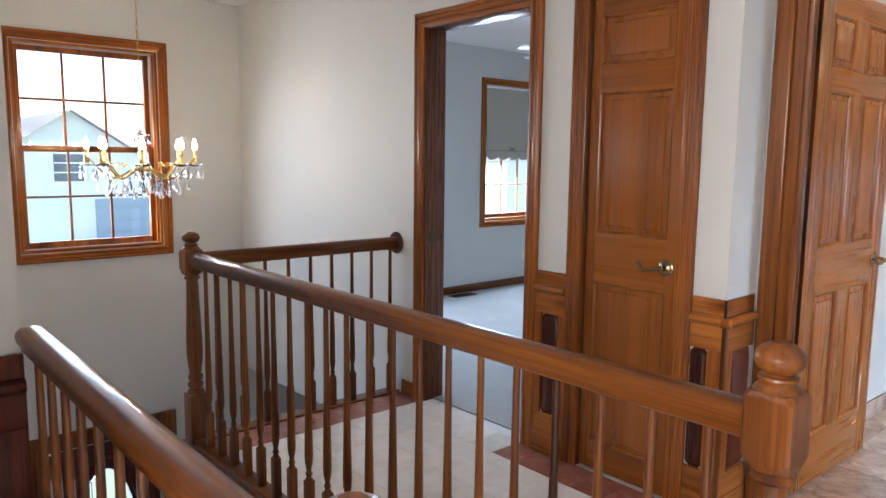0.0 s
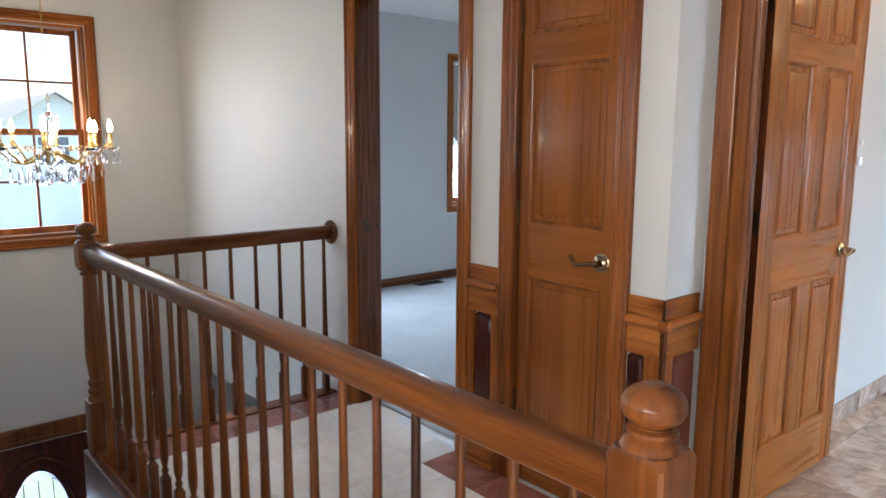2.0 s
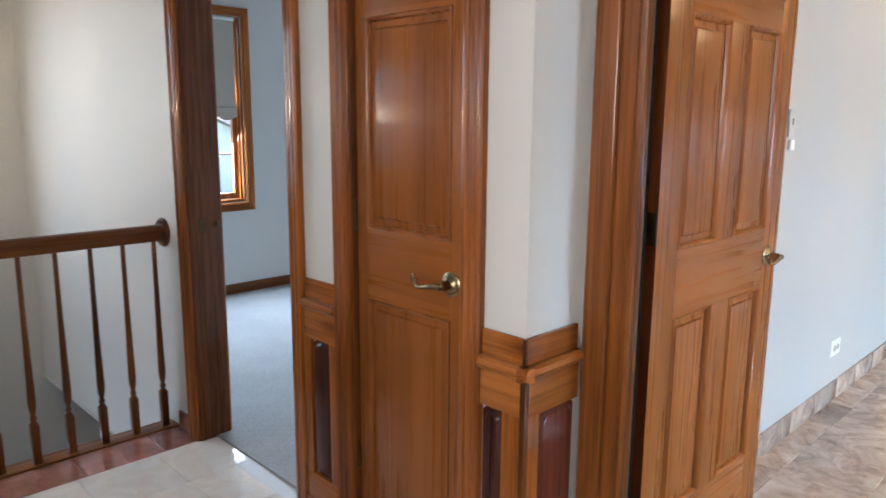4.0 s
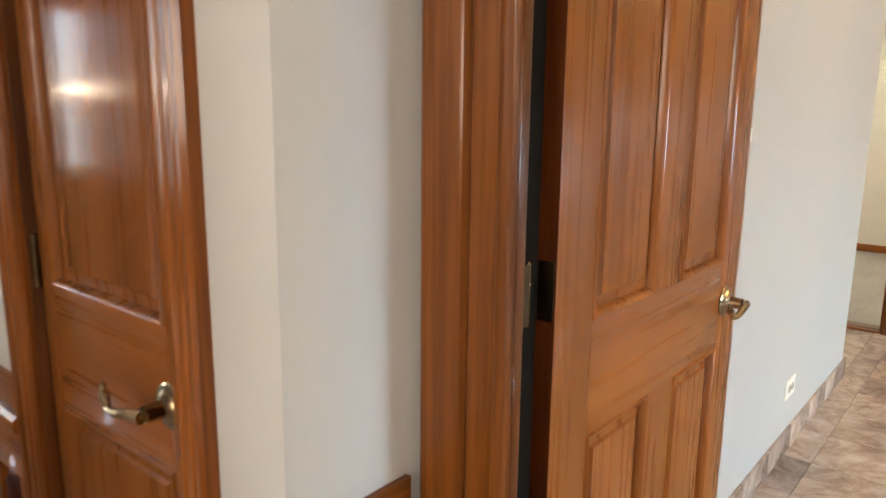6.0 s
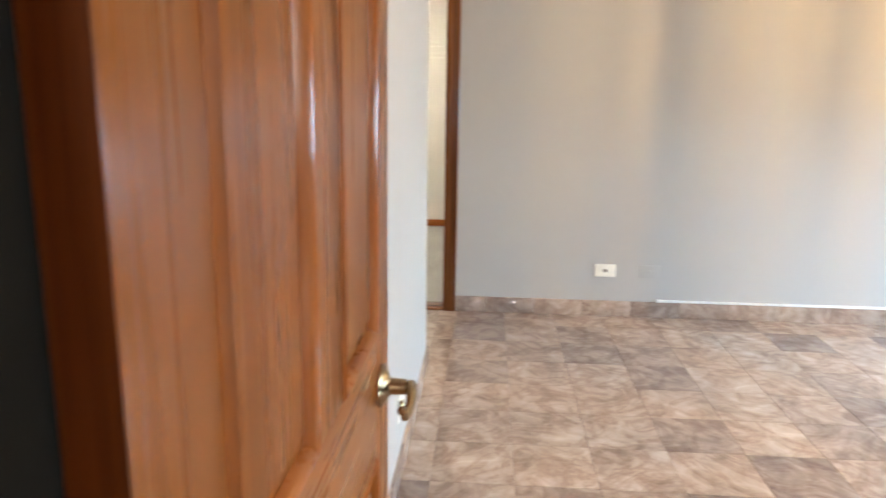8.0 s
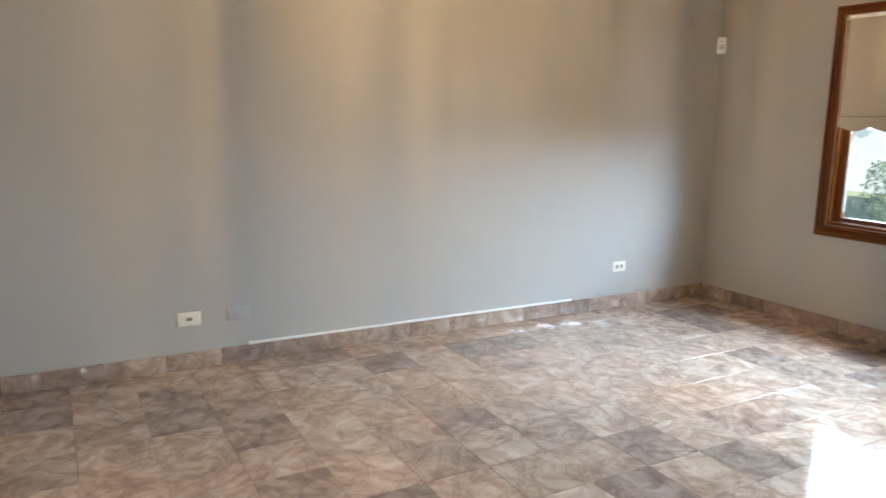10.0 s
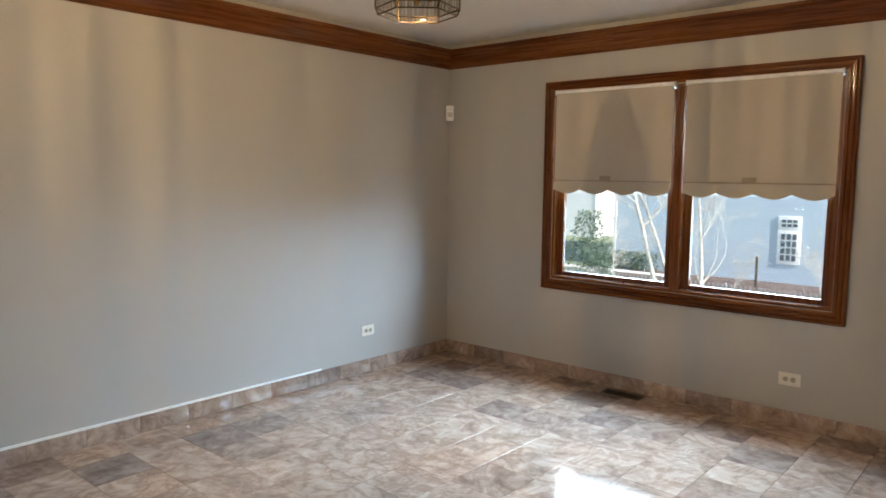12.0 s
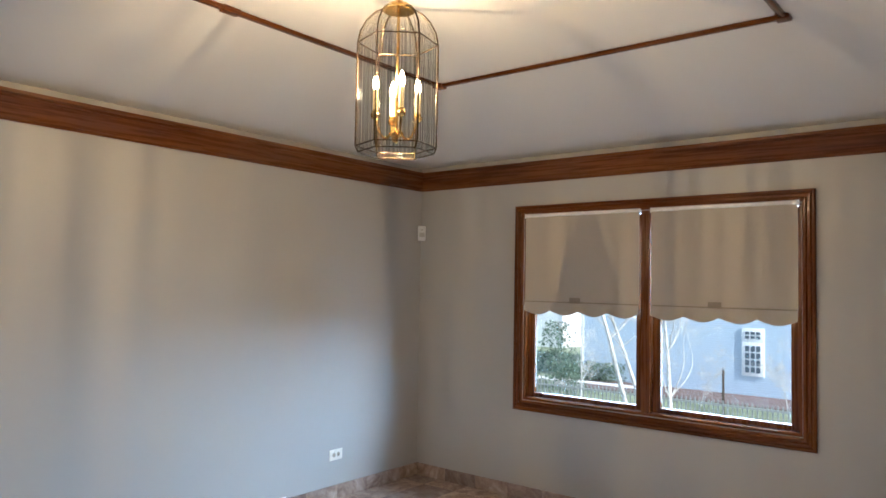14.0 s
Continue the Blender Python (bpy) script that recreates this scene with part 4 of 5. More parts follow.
t = thing("tray_trim", pose((TX0 + TX1) / 2, (TY0 + TY1) / 2, TZ), "thin dark wooden trim round the flat of the tray ceiling", "trim", "", "structure")
inv = pose(-(TX0 + TX1) / 2, -(TY0 + TY1) / 2, -TZ)
cor = [(TX0, TY0), (TX1, TY0), (TX1, TY1), (TX0, TY1)]
for i in range(4):
    (xa, ya_), (xb, yb) = cor[i], cor[(i + 1) % 4]
    if xa == xb:
        r = (xa - 0.016, xa + 0.016, min(ya_, yb) + 0.03, max(ya_, yb) - 0.03, TZ - 0.026, TZ - 0.002)
    else:
        r = (min(xa, xb) + 0.03, max(xa, xb) - 0.03, ya_ - 0.016, ya_ + 0.016, TZ - 0.026, TZ - 0.002)
    part("trim_strip", boxes(r, bevel=0.006), dark_y if xa == xb else dark_x, t, at=inv)
    part("corner_block", boxes((xa - 0.035, xa + 0.035, ya_ - 0.035, ya_ + 0.035, TZ - 0.032, TZ - 0.002), bevel=0.006), dark_x, t, at=inv)
for x in (TX0, TX1):
    part("joint_block", boxes((x - 0.024, x + 0.024, -1.317, -1.217, TZ - 0.032, TZ - 0.001), bevel=0.006), dark_y, t, at=inv)

# ---- baseboards ----
structure("baseboard_1", boxes((XE + 0.13, 7.5, YN - 0.014, YN, 0.008, 0.085), bevel=0.003), wood_x, "oak baseboard of the bedroom", "baseboard")
structure("baseboard_2", boxes((9.886, 9.9, 0.9, 2.8, 0.004, 0.075), bevel=0.003), pine_y, "oak baseboard of the closet", "baseboard")
structure("baseboard_3", boxes((XE - 0.014, XE, BD[1] + 0.066, 3.205, 0.0, 0.085), bevel=0.003), wood_y, "short oak baseboard beside the doorway", "baseboard")
structure("trim", boxes((XE - 0.006, XE + 0.0, 3.34, YN, -0.325, -0.31), bevel=0.001), lowgrey, "edge of the floor over the entry", "trim")

# ---- chandelier over the stairs ----
CHX, CHY, CHZ = 1.36, 4.17, 1.30
t = thing("chandelier", pose(CHX, CHY, CHZ), "gilt chandelier with lit candle bulbs and hanging crystals", "chandelier")
bm = bmesh.new()
for i in range(26):
    z = 0.235 + i * 0.036
    a = (i % 2) * math.pi / 2
    tube(bm, [(0.006 * math.cos(a) * math.cos(k * math.tau / 8), 0.006 * math.sin(a) * math.cos(k * math.tau / 8), z + 0.02 + 0.022 * math.sin(k * math.tau / 8)) for k in range(9)], 0.0016, 5)
part("chain", bm, brass, t, "thin brass chain")
part("canopy", lathe(bmesh.new(), [(0.0, 1.155), (0.02, 1.155), (0.05, 1.172), (0.058, 1.19), (0.0, 1.19)], 24), brass, t)
bm = lathe(bmesh.new(), [(0.0, -0.085), (0.010, -0.08), (0.018, -0.06), (0.014, -0.045), (0.030, -0.03), (0.046, -0.012), (0.040, 0.006), (0.018, 0.016), (0.013, 0.03), (0.020, 0.05), (0.026, 0.085), (0.020, 0.12), (0.012, 0.15), (0.018, 0.165), (0.030, 0.18), (0.022, 0.19), (0.010, 0.20), (0.008, 0.235), (0.0, 0.24)], 20)
part("column", bm, clear("column_glass", (0.98, 0.97, 0.93), 0.02, 1.5, True), t, "turned glass column")
part("hub", lathe(bmesh.new(), [(0.0, -0.03), (0.052, -0.028), (0.056, -0.018), (0.048, -0.006), (0.0, -0.004)], 20), brass, t)


arm_bm = bmesh.new()
tube(arm_bm, [(0.045 + 0.235 * u, 0, -0.02 - 0.045 * math.sin(math.pi * u * 1.15) + 0.045 * u ** 3 + 0.006 * math.sin(9 * u)) for u in [i / 16 for i in range(17)]], [0.0085 - 0.003 * i / 16 for i in range(17)], 8)
tube(arm_bm, [(0.13 + 0.020 * math.cos(a * 0.6) * (1 - a / 14), 0, 0.005 + 0.018 * math.sin(a * 0.6) * (1 - a / 14)) for a in range(13)], 0.004, 6)
arm_me = mesh("arm", arm_bm, brass)
bob_bm = bmesh.new()
N = 24
rings = []
for r, z in ((0.010, 0.0), (0.022, 0.001), (0.034, 0.008), (0.041, 0.016)):
    rings.append([bob_bm.verts.new(((r * (1 + (0.09 if r > 0.03 else 0) * math.cos(8 * a))) * math.cos(a), (r * (1 + (0.09 if r > 0.03 else 0) * math.cos(8 * a))) * math.sin(a), z)) for a in [math.tau * i / N for i in range(N)]])
for a, b in zip(rings, rings[1:]):
    for i in range(N):
        bob_bm.faces.new([a[i], a[(i + 1) % N], b[(i + 1) % N], b[i]])
bmesh.ops.solidify(bob_bm, geom=bob_bm.faces[:], thickness=0.003)
bob_me = mesh("drip_pan", bob_bm, crystal)
candle_me = mesh("candle", lathe(bmesh.new(), [(0.0, 0.0), (0.013, 0.0), (0.015, 0.008), (0.0105, 0.014), (0.0100, 0.088), (0.008, 0.092), (0.0, 0.092)], 14), plain("gilt_candle", (0.74, 0.50, 0.18), 0.25, 0.8))
flame_me = mesh("bulb", lathe(bmesh.new(), [(0.0, 0.0), (0.007, 0.002), (0.0125, 0.014), (0.0135, 0.024), (0.0105, 0.038), (0.0055, 0.052), (0.002, 0.062), (0.0, 0.065)], 12), flame_glow)
small_me = flame_me.copy()
small_me.materials[0] = small_glow


def drop_mesh(h, r):
    bm = bmesh.new()
    lathe(bm, [(0.0, 0.0), (r * 0.35, -h * 0.12), (r * 0.6, -h * 0.35), (r, -h * 0.72), (r * 0.7, -h * 0.92), (0.0, -h)], 6)
    lathe(bm, [(0.0, 0.018), (r * 0.5, 0.012), (r * 0.5, 0.006), (0.0, 0.001)], 6)
    return mesh("crystal_drop", bm, crystal, False)


drops = [drop_mesh(0.058, 0.0105), drop_mesh(0.044, 0.009), drop_mesh(0.072, 0.0115)]
AR = 8
for i in range(AR):
    a = math.tau * i / AR - radians(18)
    arm = part("arm", arm_me, None, t, "curled gilt arm", at=pose(0, 0, 0, 0, 0, math.degrees(a)))
    ex, ez = 0.28, -0.0
    part("drip_pan", bob_me, None, arm, "scalloped glass drip pan", at=pose(ex, 0, ez))
    part("candle", candle_me, None, arm, at=pose(ex, 0, ez + 0.004))
    part("bulb", small_me, None, arm, "lit flame bulb", at=pose(ex, 0, ez + 0.094))
    for k in range(5):
        b = math.tau * k / 5
        part("crystal_drop", drops[k % 2], None, arm, at=pose(ex + 0.037 * math.cos(b), 0.037 * math.sin(b), ez - 0.014))
    for u, dz in ((0.10, -0.070), (0.14, -0.09), (0.19, -0.088), (0.235, -0.070)):
        part("crystal_drop", drops[2 if u < 0.2 else 0], None, arm, at=pose(u, 0, dz - 0.012))
for k in range(18):
    b = math.tau * k / 18
    part("crystal_drop", drops[k % 3], None, t, at=pose(0.09 * math.cos(b), 0.09 * math.sin(b), -0.08 - 0.035 * (k % 2)))
for k in range(8):
    b = math.tau * k / 8
    part("crystal_drop", drops[1], None, t, at=pose(0.040 * math.cos(b), 0.040 * math.sin(b), 0.165))

# ---- glass lantern in the den ----
t = thing("lantern", pose(LNX, LNY, LNZ, 0, 0, LNTURN), "lit hanging lantern of brass and clear glass", "pendant lamp")
RL = 0.160
ring6 = lambda r, z: [Vector((r * math.cos(math.tau * i / 6), r * math.sin(math.tau * i / 6), z)) for i in range(6)]
levels = [(0.150, 0.0), (RL, 0.024), (RL, 0.440), (0.150, 0.490), (0.125, 0.535), (0.090, 0.568), (0.052, 0.585)]
for i in range(6):
    j = (i + 1) % 6
    bm = bmesh.new()
    for (r0, z0), (r1, z1) in zip(levels[1:3], levels[2:3]):
        a, b = ring6(r0, z0), ring6(r1, z1)
        bm.faces.new([bm.verts.new(v) for v in (a[i], a[j], b[j], b[i])])
    bmesh.ops.solidify(bm, geom=bm.faces[:], thickness=0.002)
    gp = part("glass_panel", bm, lantern_glass, t, "clear bevelled glass panel")
    a, b = ring6(RL - 0.003, 0.026), ring6(RL - 0.003, 0.438)
    for u0, u1 in ((0.02, 0.09), (0.91, 0.98)):
        bm = bmesh.new()
        bm.faces.new([bm.verts.new(v) for v in (a[i].lerp(a[j], u0), a[i].lerp(a[j], u1), b[i].lerp(b[j], u1), b[i].lerp(b[j], u0))])
        bmesh.ops.solidify(bm, geom=bm.faces[:], thickness=0.003)
        part("bevel", bm, bevel_glass, gp)
    bm = bmesh.new()
    prev = None
    for r, z in levels[2:]:
        a = ring6(r, z)
        cur = [bm.verts.new(a[i]), bm.verts.new(a[j])]
        if prev:
            bm.faces.new([prev[0], prev[1], cur[1], cur[0]])
        prev = cur
    bmesh.ops.solidify(bm, geom=bm.faces[:], thickness=0.002)
    dg = part("dome_glass", bm, dome_glass, t, "curved glass dome panel")
    for u0, u1 in ((0.02, 0.09), (0.91, 0.98)):
        bm = bmesh.new()
        prev = None
        for r, z in levels[2:]:
            a = ring6(r - 0.003, z - 0.001)
            cur = [bm.verts.new(a[i].lerp(a[j], u0)), bm.verts.new(a[i].lerp(a[j], u1))]
            if prev:
                bm.faces.new([prev[0], prev[1], cur[1], cur[0]])
            prev = cur
        bmesh.ops.solidify(bm, geom=bm.faces[:], thickness=0.003)
        part("bevel", bm, bevel_glass, dg)
    bm = bmesh.new()
    a, b = ring6(levels[0][0], levels[0][1]), ring6(levels[1][0], levels[1][1])
    bm.faces.new([bm.verts.new(v) for v in (a[i], a[j], b[j], b[i])])
    bmesh.ops.solidify(bm, geom=bm.faces[:], thickness=0.002)
    part("skirt_glass", bm, lantern_glass, t)
    part("rib", tube(bmesh.new(), [ring6(r + 0.001, z)[i] for r, z in levels], 0.0034, 6), aged, t, "thin darkened brass rib")
for k in (0, 1, 2):
    r, z = levels[k]
    ring = ring6(r + 0.001, z)
    part("band", tube(bmesh.new(), ring + [ring[0]], 0.0032, 6), aged, t, "thin brass band")
part("cap", lathe(bmesh.new(), [(0.0, 0.585), (0.058, 0.572), (0.066, 0.574), (0.060, 0.588), (0.040, 0.602), (0.018, 0.612), (0.010, 0.63), (0.0, 0.635)], 24), brass, t, "fluted brass cap")
part("stem", lathe(bmesh.new(), [(0.0, 0.06), (0.006, 0.06), (0.006, 0.58), (0.0, 0.58)], 10), brass, t)
bm = bmesh.new()
for i in range(7):
    z = 0.635 + i * 0.032
    a = (i % 2) * math.pi / 2
    tube(bm, [(0.008 * math.cos(a) * math.cos(k * math.tau / 8), 0.008 * math.sin(a) * math.cos(k * math.tau / 8), z + 0.018 + 0.02 * math.sin(k * math.tau / 8)) for k in range(9)], 0.002, 6)
part("chain", bm, brass, t)
part("canopy", lathe(bmesh.new(), [(0.0, 0.81), (0.02, 0.81), (0.055, 0.83), (0.062, 0.848), (0.0, 0.848)], 24), brass, t)
part("hub", lathe(bmesh.new(), [(0.0, 0.035), (0.006, 0.04), (0.010, 0.05), (0.008, 0.058), (0.026, 0.066), (0.030, 0.076), (0.024, 0.086), (0.010, 0.095), (0.0, 0.096)], 18), brass, t)
for i in range(4):
    a = radians(CANDLE_TURNS[i] - LNTURN)
    arm = part("arm", tube(bmesh.new(), [(0.022 + (CANDLE_R - 0.022) * u, 0, 0.076 - 0.03 * math.sin(math.pi * u * 1.0) + 0.055 * u ** 2) for u in [k / 10 for k in range(11)]], 0.0055, 8), brass, t, at=pose(0, 0, 0, 0, 0, math.degrees(a)))
    part("cup", lathe(bmesh.new(), [(0.0, 0.125), (0.008, 0.127), (0.018, 0.137), (0.019, 0.148), (0.013, 0.154), (0.013, 0.162), (0.0, 0.162)], 16), brass, arm, at=pose(CANDLE_R, 0, 0))
    part("candle", lathe(bmesh.new(), [(0.0, 0.162), (0.0105, 0.162), (0.0105, 0.245), (0.0, 0.247)], 14), candle, arm, "ivory candle sleeve", at=pose(CANDLE_R, 0, 0))
    part("bulb", flame_me, None, arm, "lit flame bulb", at=pose(CANDLE_R, 0, 0.246))


# ---- outlets, switches, sensor, vents ----
def outlet(m, label, kind="duplex"):
    """A horizontal wall plate. Local x along the wall, facing local -y."""
    t = thing("wall_outlet" if kind == "duplex" else "wall_plate", m, label, "outlet", "wall outlets")
    part("plate", boxes((-0.064, 0.064, -0.006, 0.0, -0.040, 0.040), bevel=0.003), grey if kind == "jack" else ivory, t)
    if kind == "duplex":
        for x in (-0.022, 0.022):
            bm = lathe(bmesh.new(), [(0.0, 0.0), (0.016, 0.0), (0.016, 0.004), (0.0, 0.004)], 18)
            r = part("receptacle", bm, plain("receptacle", (0.42, 0.38, 0.30), 0.4), t, at=pose(x, -0.005, 0, 90))
            for dz in (-0.005, 0.005):
                part("slot", boxes((-0.004, 0.004, dz - 0.001, dz + 0.001, 0.0035, 0.0048)), black, r)
    else:
        part("jack", boxes((-0.016, 0.016, -0.008, -0.005, -0.010, 0.010), bevel=0.001), grey if kind == "jack" else slot, t)
    return t


outlet(pose(XF, 0.262, 0.295, 0, 0, -90), "white horizontal wall plate above the stone baseboard", "port")
outlet(pose(XF, -0.012, 0.295, 0, 0, -90), "painted-over horizontal wall plate", "jack")
outlet(pose(XF, -2.94, 0.325, 0, 0, -90), "ivory horizontal duplex outlet on the grey wall")
outlet(pose(4.20, YS, 0.298, 0, 0, 180), "ivory horizontal duplex outlet under the window")
outlet(pose(4.93, YD, 0.28), "white horizontal duplex outlet low on the wall")
outlet(pose(5.76, YN, 0.31), "white outlet on the bedroom wall")

t = thing("light_switch", pose(4.09, YD, 1.33), "white light switch plate above a small control", "switch")
part("plate", boxes((-0.030, 0.030, -0.005, 0.0, -0.02, 0.085), bevel=0.002), grey, t)
part("toggle", boxes((-0.006, 0.006, -0.014, -0.006, 0.026, 0.05), bevel=0.002), vinyl, t)
part("control", boxes((-0.018, 0.018, -0.014, 0.0, -0.07, -0.03), bevel=0.003), vinyl, t)

t = thing("motion_sensor", pose(XF - 0.03, YS + 0.03, 1.975, 0, 0, -135), "white motion sensor in the corner of the walls", "sensor")
part("housing", boxes((-0.032, 0.032, -0.035, 0.012, 0.0, 0.125), bevel=0.008), vinyl, t)
part("lens", boxes((-0.022, 0.022, -0.039, -0.033, 0.030, 0.068), bevel=0.002), plain("sensor_lens", (0.62, 0.60, 0.56), 0.3), t)
part("led", boxes((-0.004, 0.004, -0.0375, -0.034, 0.088, 0.096)), slot, t)


def floor_vent(m, length, width, label):
    t = thing("floor_vent", m, label, "vent", "floor vents")
    part("frame", boxes((-length / 2, length / 2, -width / 2, -width / 2 + 0.012, 0, 0.005), (-length / 2, length / 2, width / 2 - 0.012, width / 2, 0, 0.005), (-length / 2, -length / 2 + 0.012, -width / 2 + 0.012, width / 2 - 0.012, 0, 0.005), (length / 2 - 0.012, length / 2, -width / 2 + 0.012, width / 2 - 0.012, 0, 0.005)), iron, t)
    part("backing", boxes((-length / 2 + 0.012, length / 2 - 0.012, -width / 2 + 0.012, width / 2 - 0.012, 0.0, 0.0012)), black, t)
    n = 15
    for i in range(n):
        x = -length / 2 + 0.016 + (length - 0.032) * (i + 0.5) / n
        part("slat", boxes((x - 0.003, x + 0.003, -width / 2 + 0.012, width / 2 - 0.012, 0.001, 0.0045)), iron, t)
    return t


floor_vent(pose(5.25, YS + 0.115, 0.0), 0.29, 0.115, "dark brown metal floor vent in the marble floor")
floor_vent(pose(3.50, YS + 0.115, 0.0), 0.29, 0.115, "dark brown metal floor vent in the marble floor")
floor_vent(pose(4.72, YN - 0.12, 0.008), 0.29, 0.115, "brown metal floor vent in the bedroom carpet")

t = thing("cable_raceway", pose(XF, -1.28, 0.1), "thin white cable raceway along the top of the baseboard", "cable cover")
part("channel", boxes((-0.016, -0.0005, -1.195, 1.20, 0.002, 0.016), bevel=0.003), vinyl, t)
part("end_cap", boxes((-0.018, -0.0005, 1.19, 1.215, 0.001, 0.018), bevel=0.003), vinyl, t)

# ---- ceiling fan in the bedroom ----
t = thing("ceiling_fan", pose(4.75, 3.75, 2.46), "white bedroom ceiling fan at rest", "fan")
wp = plain("white_enamel", (0.82, 0.82, 0.80), 0.3)
part("rod", lathe(bmesh.new(), [(0.0, -0.16), (0.012, -0.16), (0.012, -0.03), (0.06, -0.02), (0.065, 0.0), (0.0, 0.0)], 20), wp, t)
part("motor", lathe(bmesh.new(), [(0.0, -0.28), (0.06, -0.28), (0.10, -0.26), (0.115, -0.22), (0.10, -0.17), (0.04, -0.155), (0.0, -0.155)], 28), wp, t)
bm = boxes((0.15, 0.62, -0.06, 0.06, -0.004, 0.004), bevel=0.003)
blade_me = mesh("blade", bm, wp)
for i in range(5):
    b = part("blade", blade_me, None, t, at=pose(0, 0, -0.235, 10, 0, 72 * i + 20))
    part("blade_iron", boxes((0.09, 0.19, -0.015, 0.015, 0.004, 0.009)), wp, b)

# ---- closet shelf ----
t = thing("wire_shelf", pose(9.88, 1.85, 1.84), "white wire shelf with a hanging rail on the closet wall", "shelf")
wire = plain("white_wire", (0.66, 0.66, 0.62), 0.4)
for k, (dx, dz) in enumerate(((-0.30, 0.0), (-0.30, -0.05), (-0.30, -0.11), (-0.26, -0.15), (-0.15, 0.0), (0.0, 0.0))):
    part("rail_wire", tube(bmesh.new(), [(dx, -0.94, dz), (dx, 0.94, dz)], 0.004, 6), wire, t)
for i in range(38):
    y = -0.93 + i * 0.05
    part("cross_wire", tube(bmesh.new(), [(0.015, y, 0.004), (-0.30, y, 0.004), (-0.303, y, -0.05)], 0.0018, 5), wire, t)
part("brace", tube(bmesh.new(), [(0.015, -0.4, -0.28), (-0.29, -0.4, -0.004)], 0.005, 6), wire, t)
part("brace", tube(bmesh.new(), [(0.015, 0.4, -0.28), (-0.29, 0.4, -0.004)], 0.005, 6), wire, t)
t = thing("ceiling_light", pose(8.5, 1.85, HALL), "round white closet ceiling light, lit", "ceiling light")
part("base", lathe(bmesh.new(), [(0.0, -0.02), (0.13, -0.02), (0.14, 0.0), (0.0, 0.0)], 24), wp, t)
part("diffuser", lathe(bmesh.new(), [(0.0, -0.085), (0.06, -0.08), (0.11, -0.05), (0.122, -0.02), (0.0, -0.02)], 24), glow("closet_lamp", (1.0, 0.88, 0.66), 62.0), t)

# ---- entry door below ----
t = thing("door_1", pose(1.37, YN, LOW), "dark red-brown entry door with an oval leaded glass", "door", "", "structure")
inv = pose(-1.37, -YN, -LOW)
DXA, DXB, DTOP = 0.985, 1.755, -0.68
part("casing", moulding(bmesh.new(), [(DXA - 0.01, YN, LOW), (DXA - 0.01, YN, DTOP + 0.01), (DXB + 0.01, YN, DTOP + 0.01), (DXB + 0.01, YN, LOW)], (0, -1, 0), [(u * 1.6, w) for u, w in CASING], flip=True), wood_z, t, at=inv)
bm = bmesh.new()
ell = lambda s, y: [(1.37 + 0.20 * s * math.cos(math.tau * k / 40), y, -1.46 + 0.55 * (s if s < 1.2 else 1 + (s - 1) * 0.4) * math.sin(math.tau * k / 40)) for k in range(40)]
rect = []
for k in range(40):
    c, s_ = math.cos(math.tau * k / 40), math.sin(math.tau * k / 40)
    hx, hz0, hz1 = (DXB - DXA) / 2, DTOP + 1.46, -1.46 - (LOW + 0.01)
    q = min(hx / abs(c) if abs(c) > 1e-6 else 9e9, (hz0 if s_ > 0 else hz1) / abs(s_) if abs(s_) > 1e-6 else 9e9)
    rect.append((1.37 + c * q, YN + 0.02, -1.46 + s_ * q))
rings = [[bm.verts.new(p) for p in rr] for rr in (rect, ell(1.75, YN + 0.02), ell(1.68, YN + 0.012), ell(1.55, YN + 0.022), ell(1.25, YN + 0.022), ell(1.18, YN + 0.006), ell(1.05, YN + 0.006), ell(1.0, YN + 0.03))]
for a, b in zip(rings, rings[1:]):
    for k in range(40):
        bm.faces.new([a[k], a[(k + 1) % 40], b[(k + 1) % 40], b[k]])
part("leaf", bm, red_z, t, "dark red-brown moulded leaf", at=inv)
bm = bmesh.new()
bm.faces.new([bm.verts.new(p) for p in ell(1.01, YN + 0.028)])
bmesh.ops.solidify(bm, geom=bm.faces[:], thickness=0.004)
arch = [(1.37 + 0.36 * u, YN + 0.016, -0.80 - 0.20 * u * u * (3 - 2 * abs(u))) for u in [k / 12 - 1 for k in range(25)]]
part("arch_moulding", tube(bmesh.new(), arch, 0.011, 8), red_z, t, "curved moulding over the oval", at=inv)
g = part("oval_glass", bm, clear("door_glass", (0.9, 0.95, 1.0), 0.05), t, "oval leaded glass", at=inv)
g.visible_shadow = False
for x in (-0.09, 0.0, 0.09):
    part("lead_strip", boxes((1.37 + x - 0.004, 1.37 + x + 0.004, YN + 0.022, YN + 0.028, -1.46 - 0.5, -1.46 + 0.5)), iron, t, at=inv)
part("lead_strip", boxes((1.18, 1.56, YN + 0.022, YN + 0.028, -1.26, -1.252)), iron, t, at=inv)

# ---- outdoors ----
siding_blue = Nodes("blue_grey_siding", 0.7)
w_ = siding_blue.n("ShaderNodeTexWave", Scale=3.2, Distortion=0.0)
w_.bands_direction = "Z"
siding_blue.link(siding_blue.coords((1, 1, 1), False), w_.inputs["Vector"])
siding_blue.color(siding_blue.ramp(w_.outputs["Fac"], [(0.0, (0.34, 0.42, 0.50)), (0.2, (0.46, 0.55, 0.63)), (1.0, (0.50, 0.59, 0.67))]))
siding_white = paint("white_siding", (0.80, 0.80, 0.78), 0.7)
shingle = plain("grey_shingles", (0.34, 0.34, 0.36), 0.9, 0.0, 0.7, 3.0)
asphalt = plain("drive_asphalt", (0.16, 0.16, 0.17), 0.9, 0.0, 0.8, 1.0)
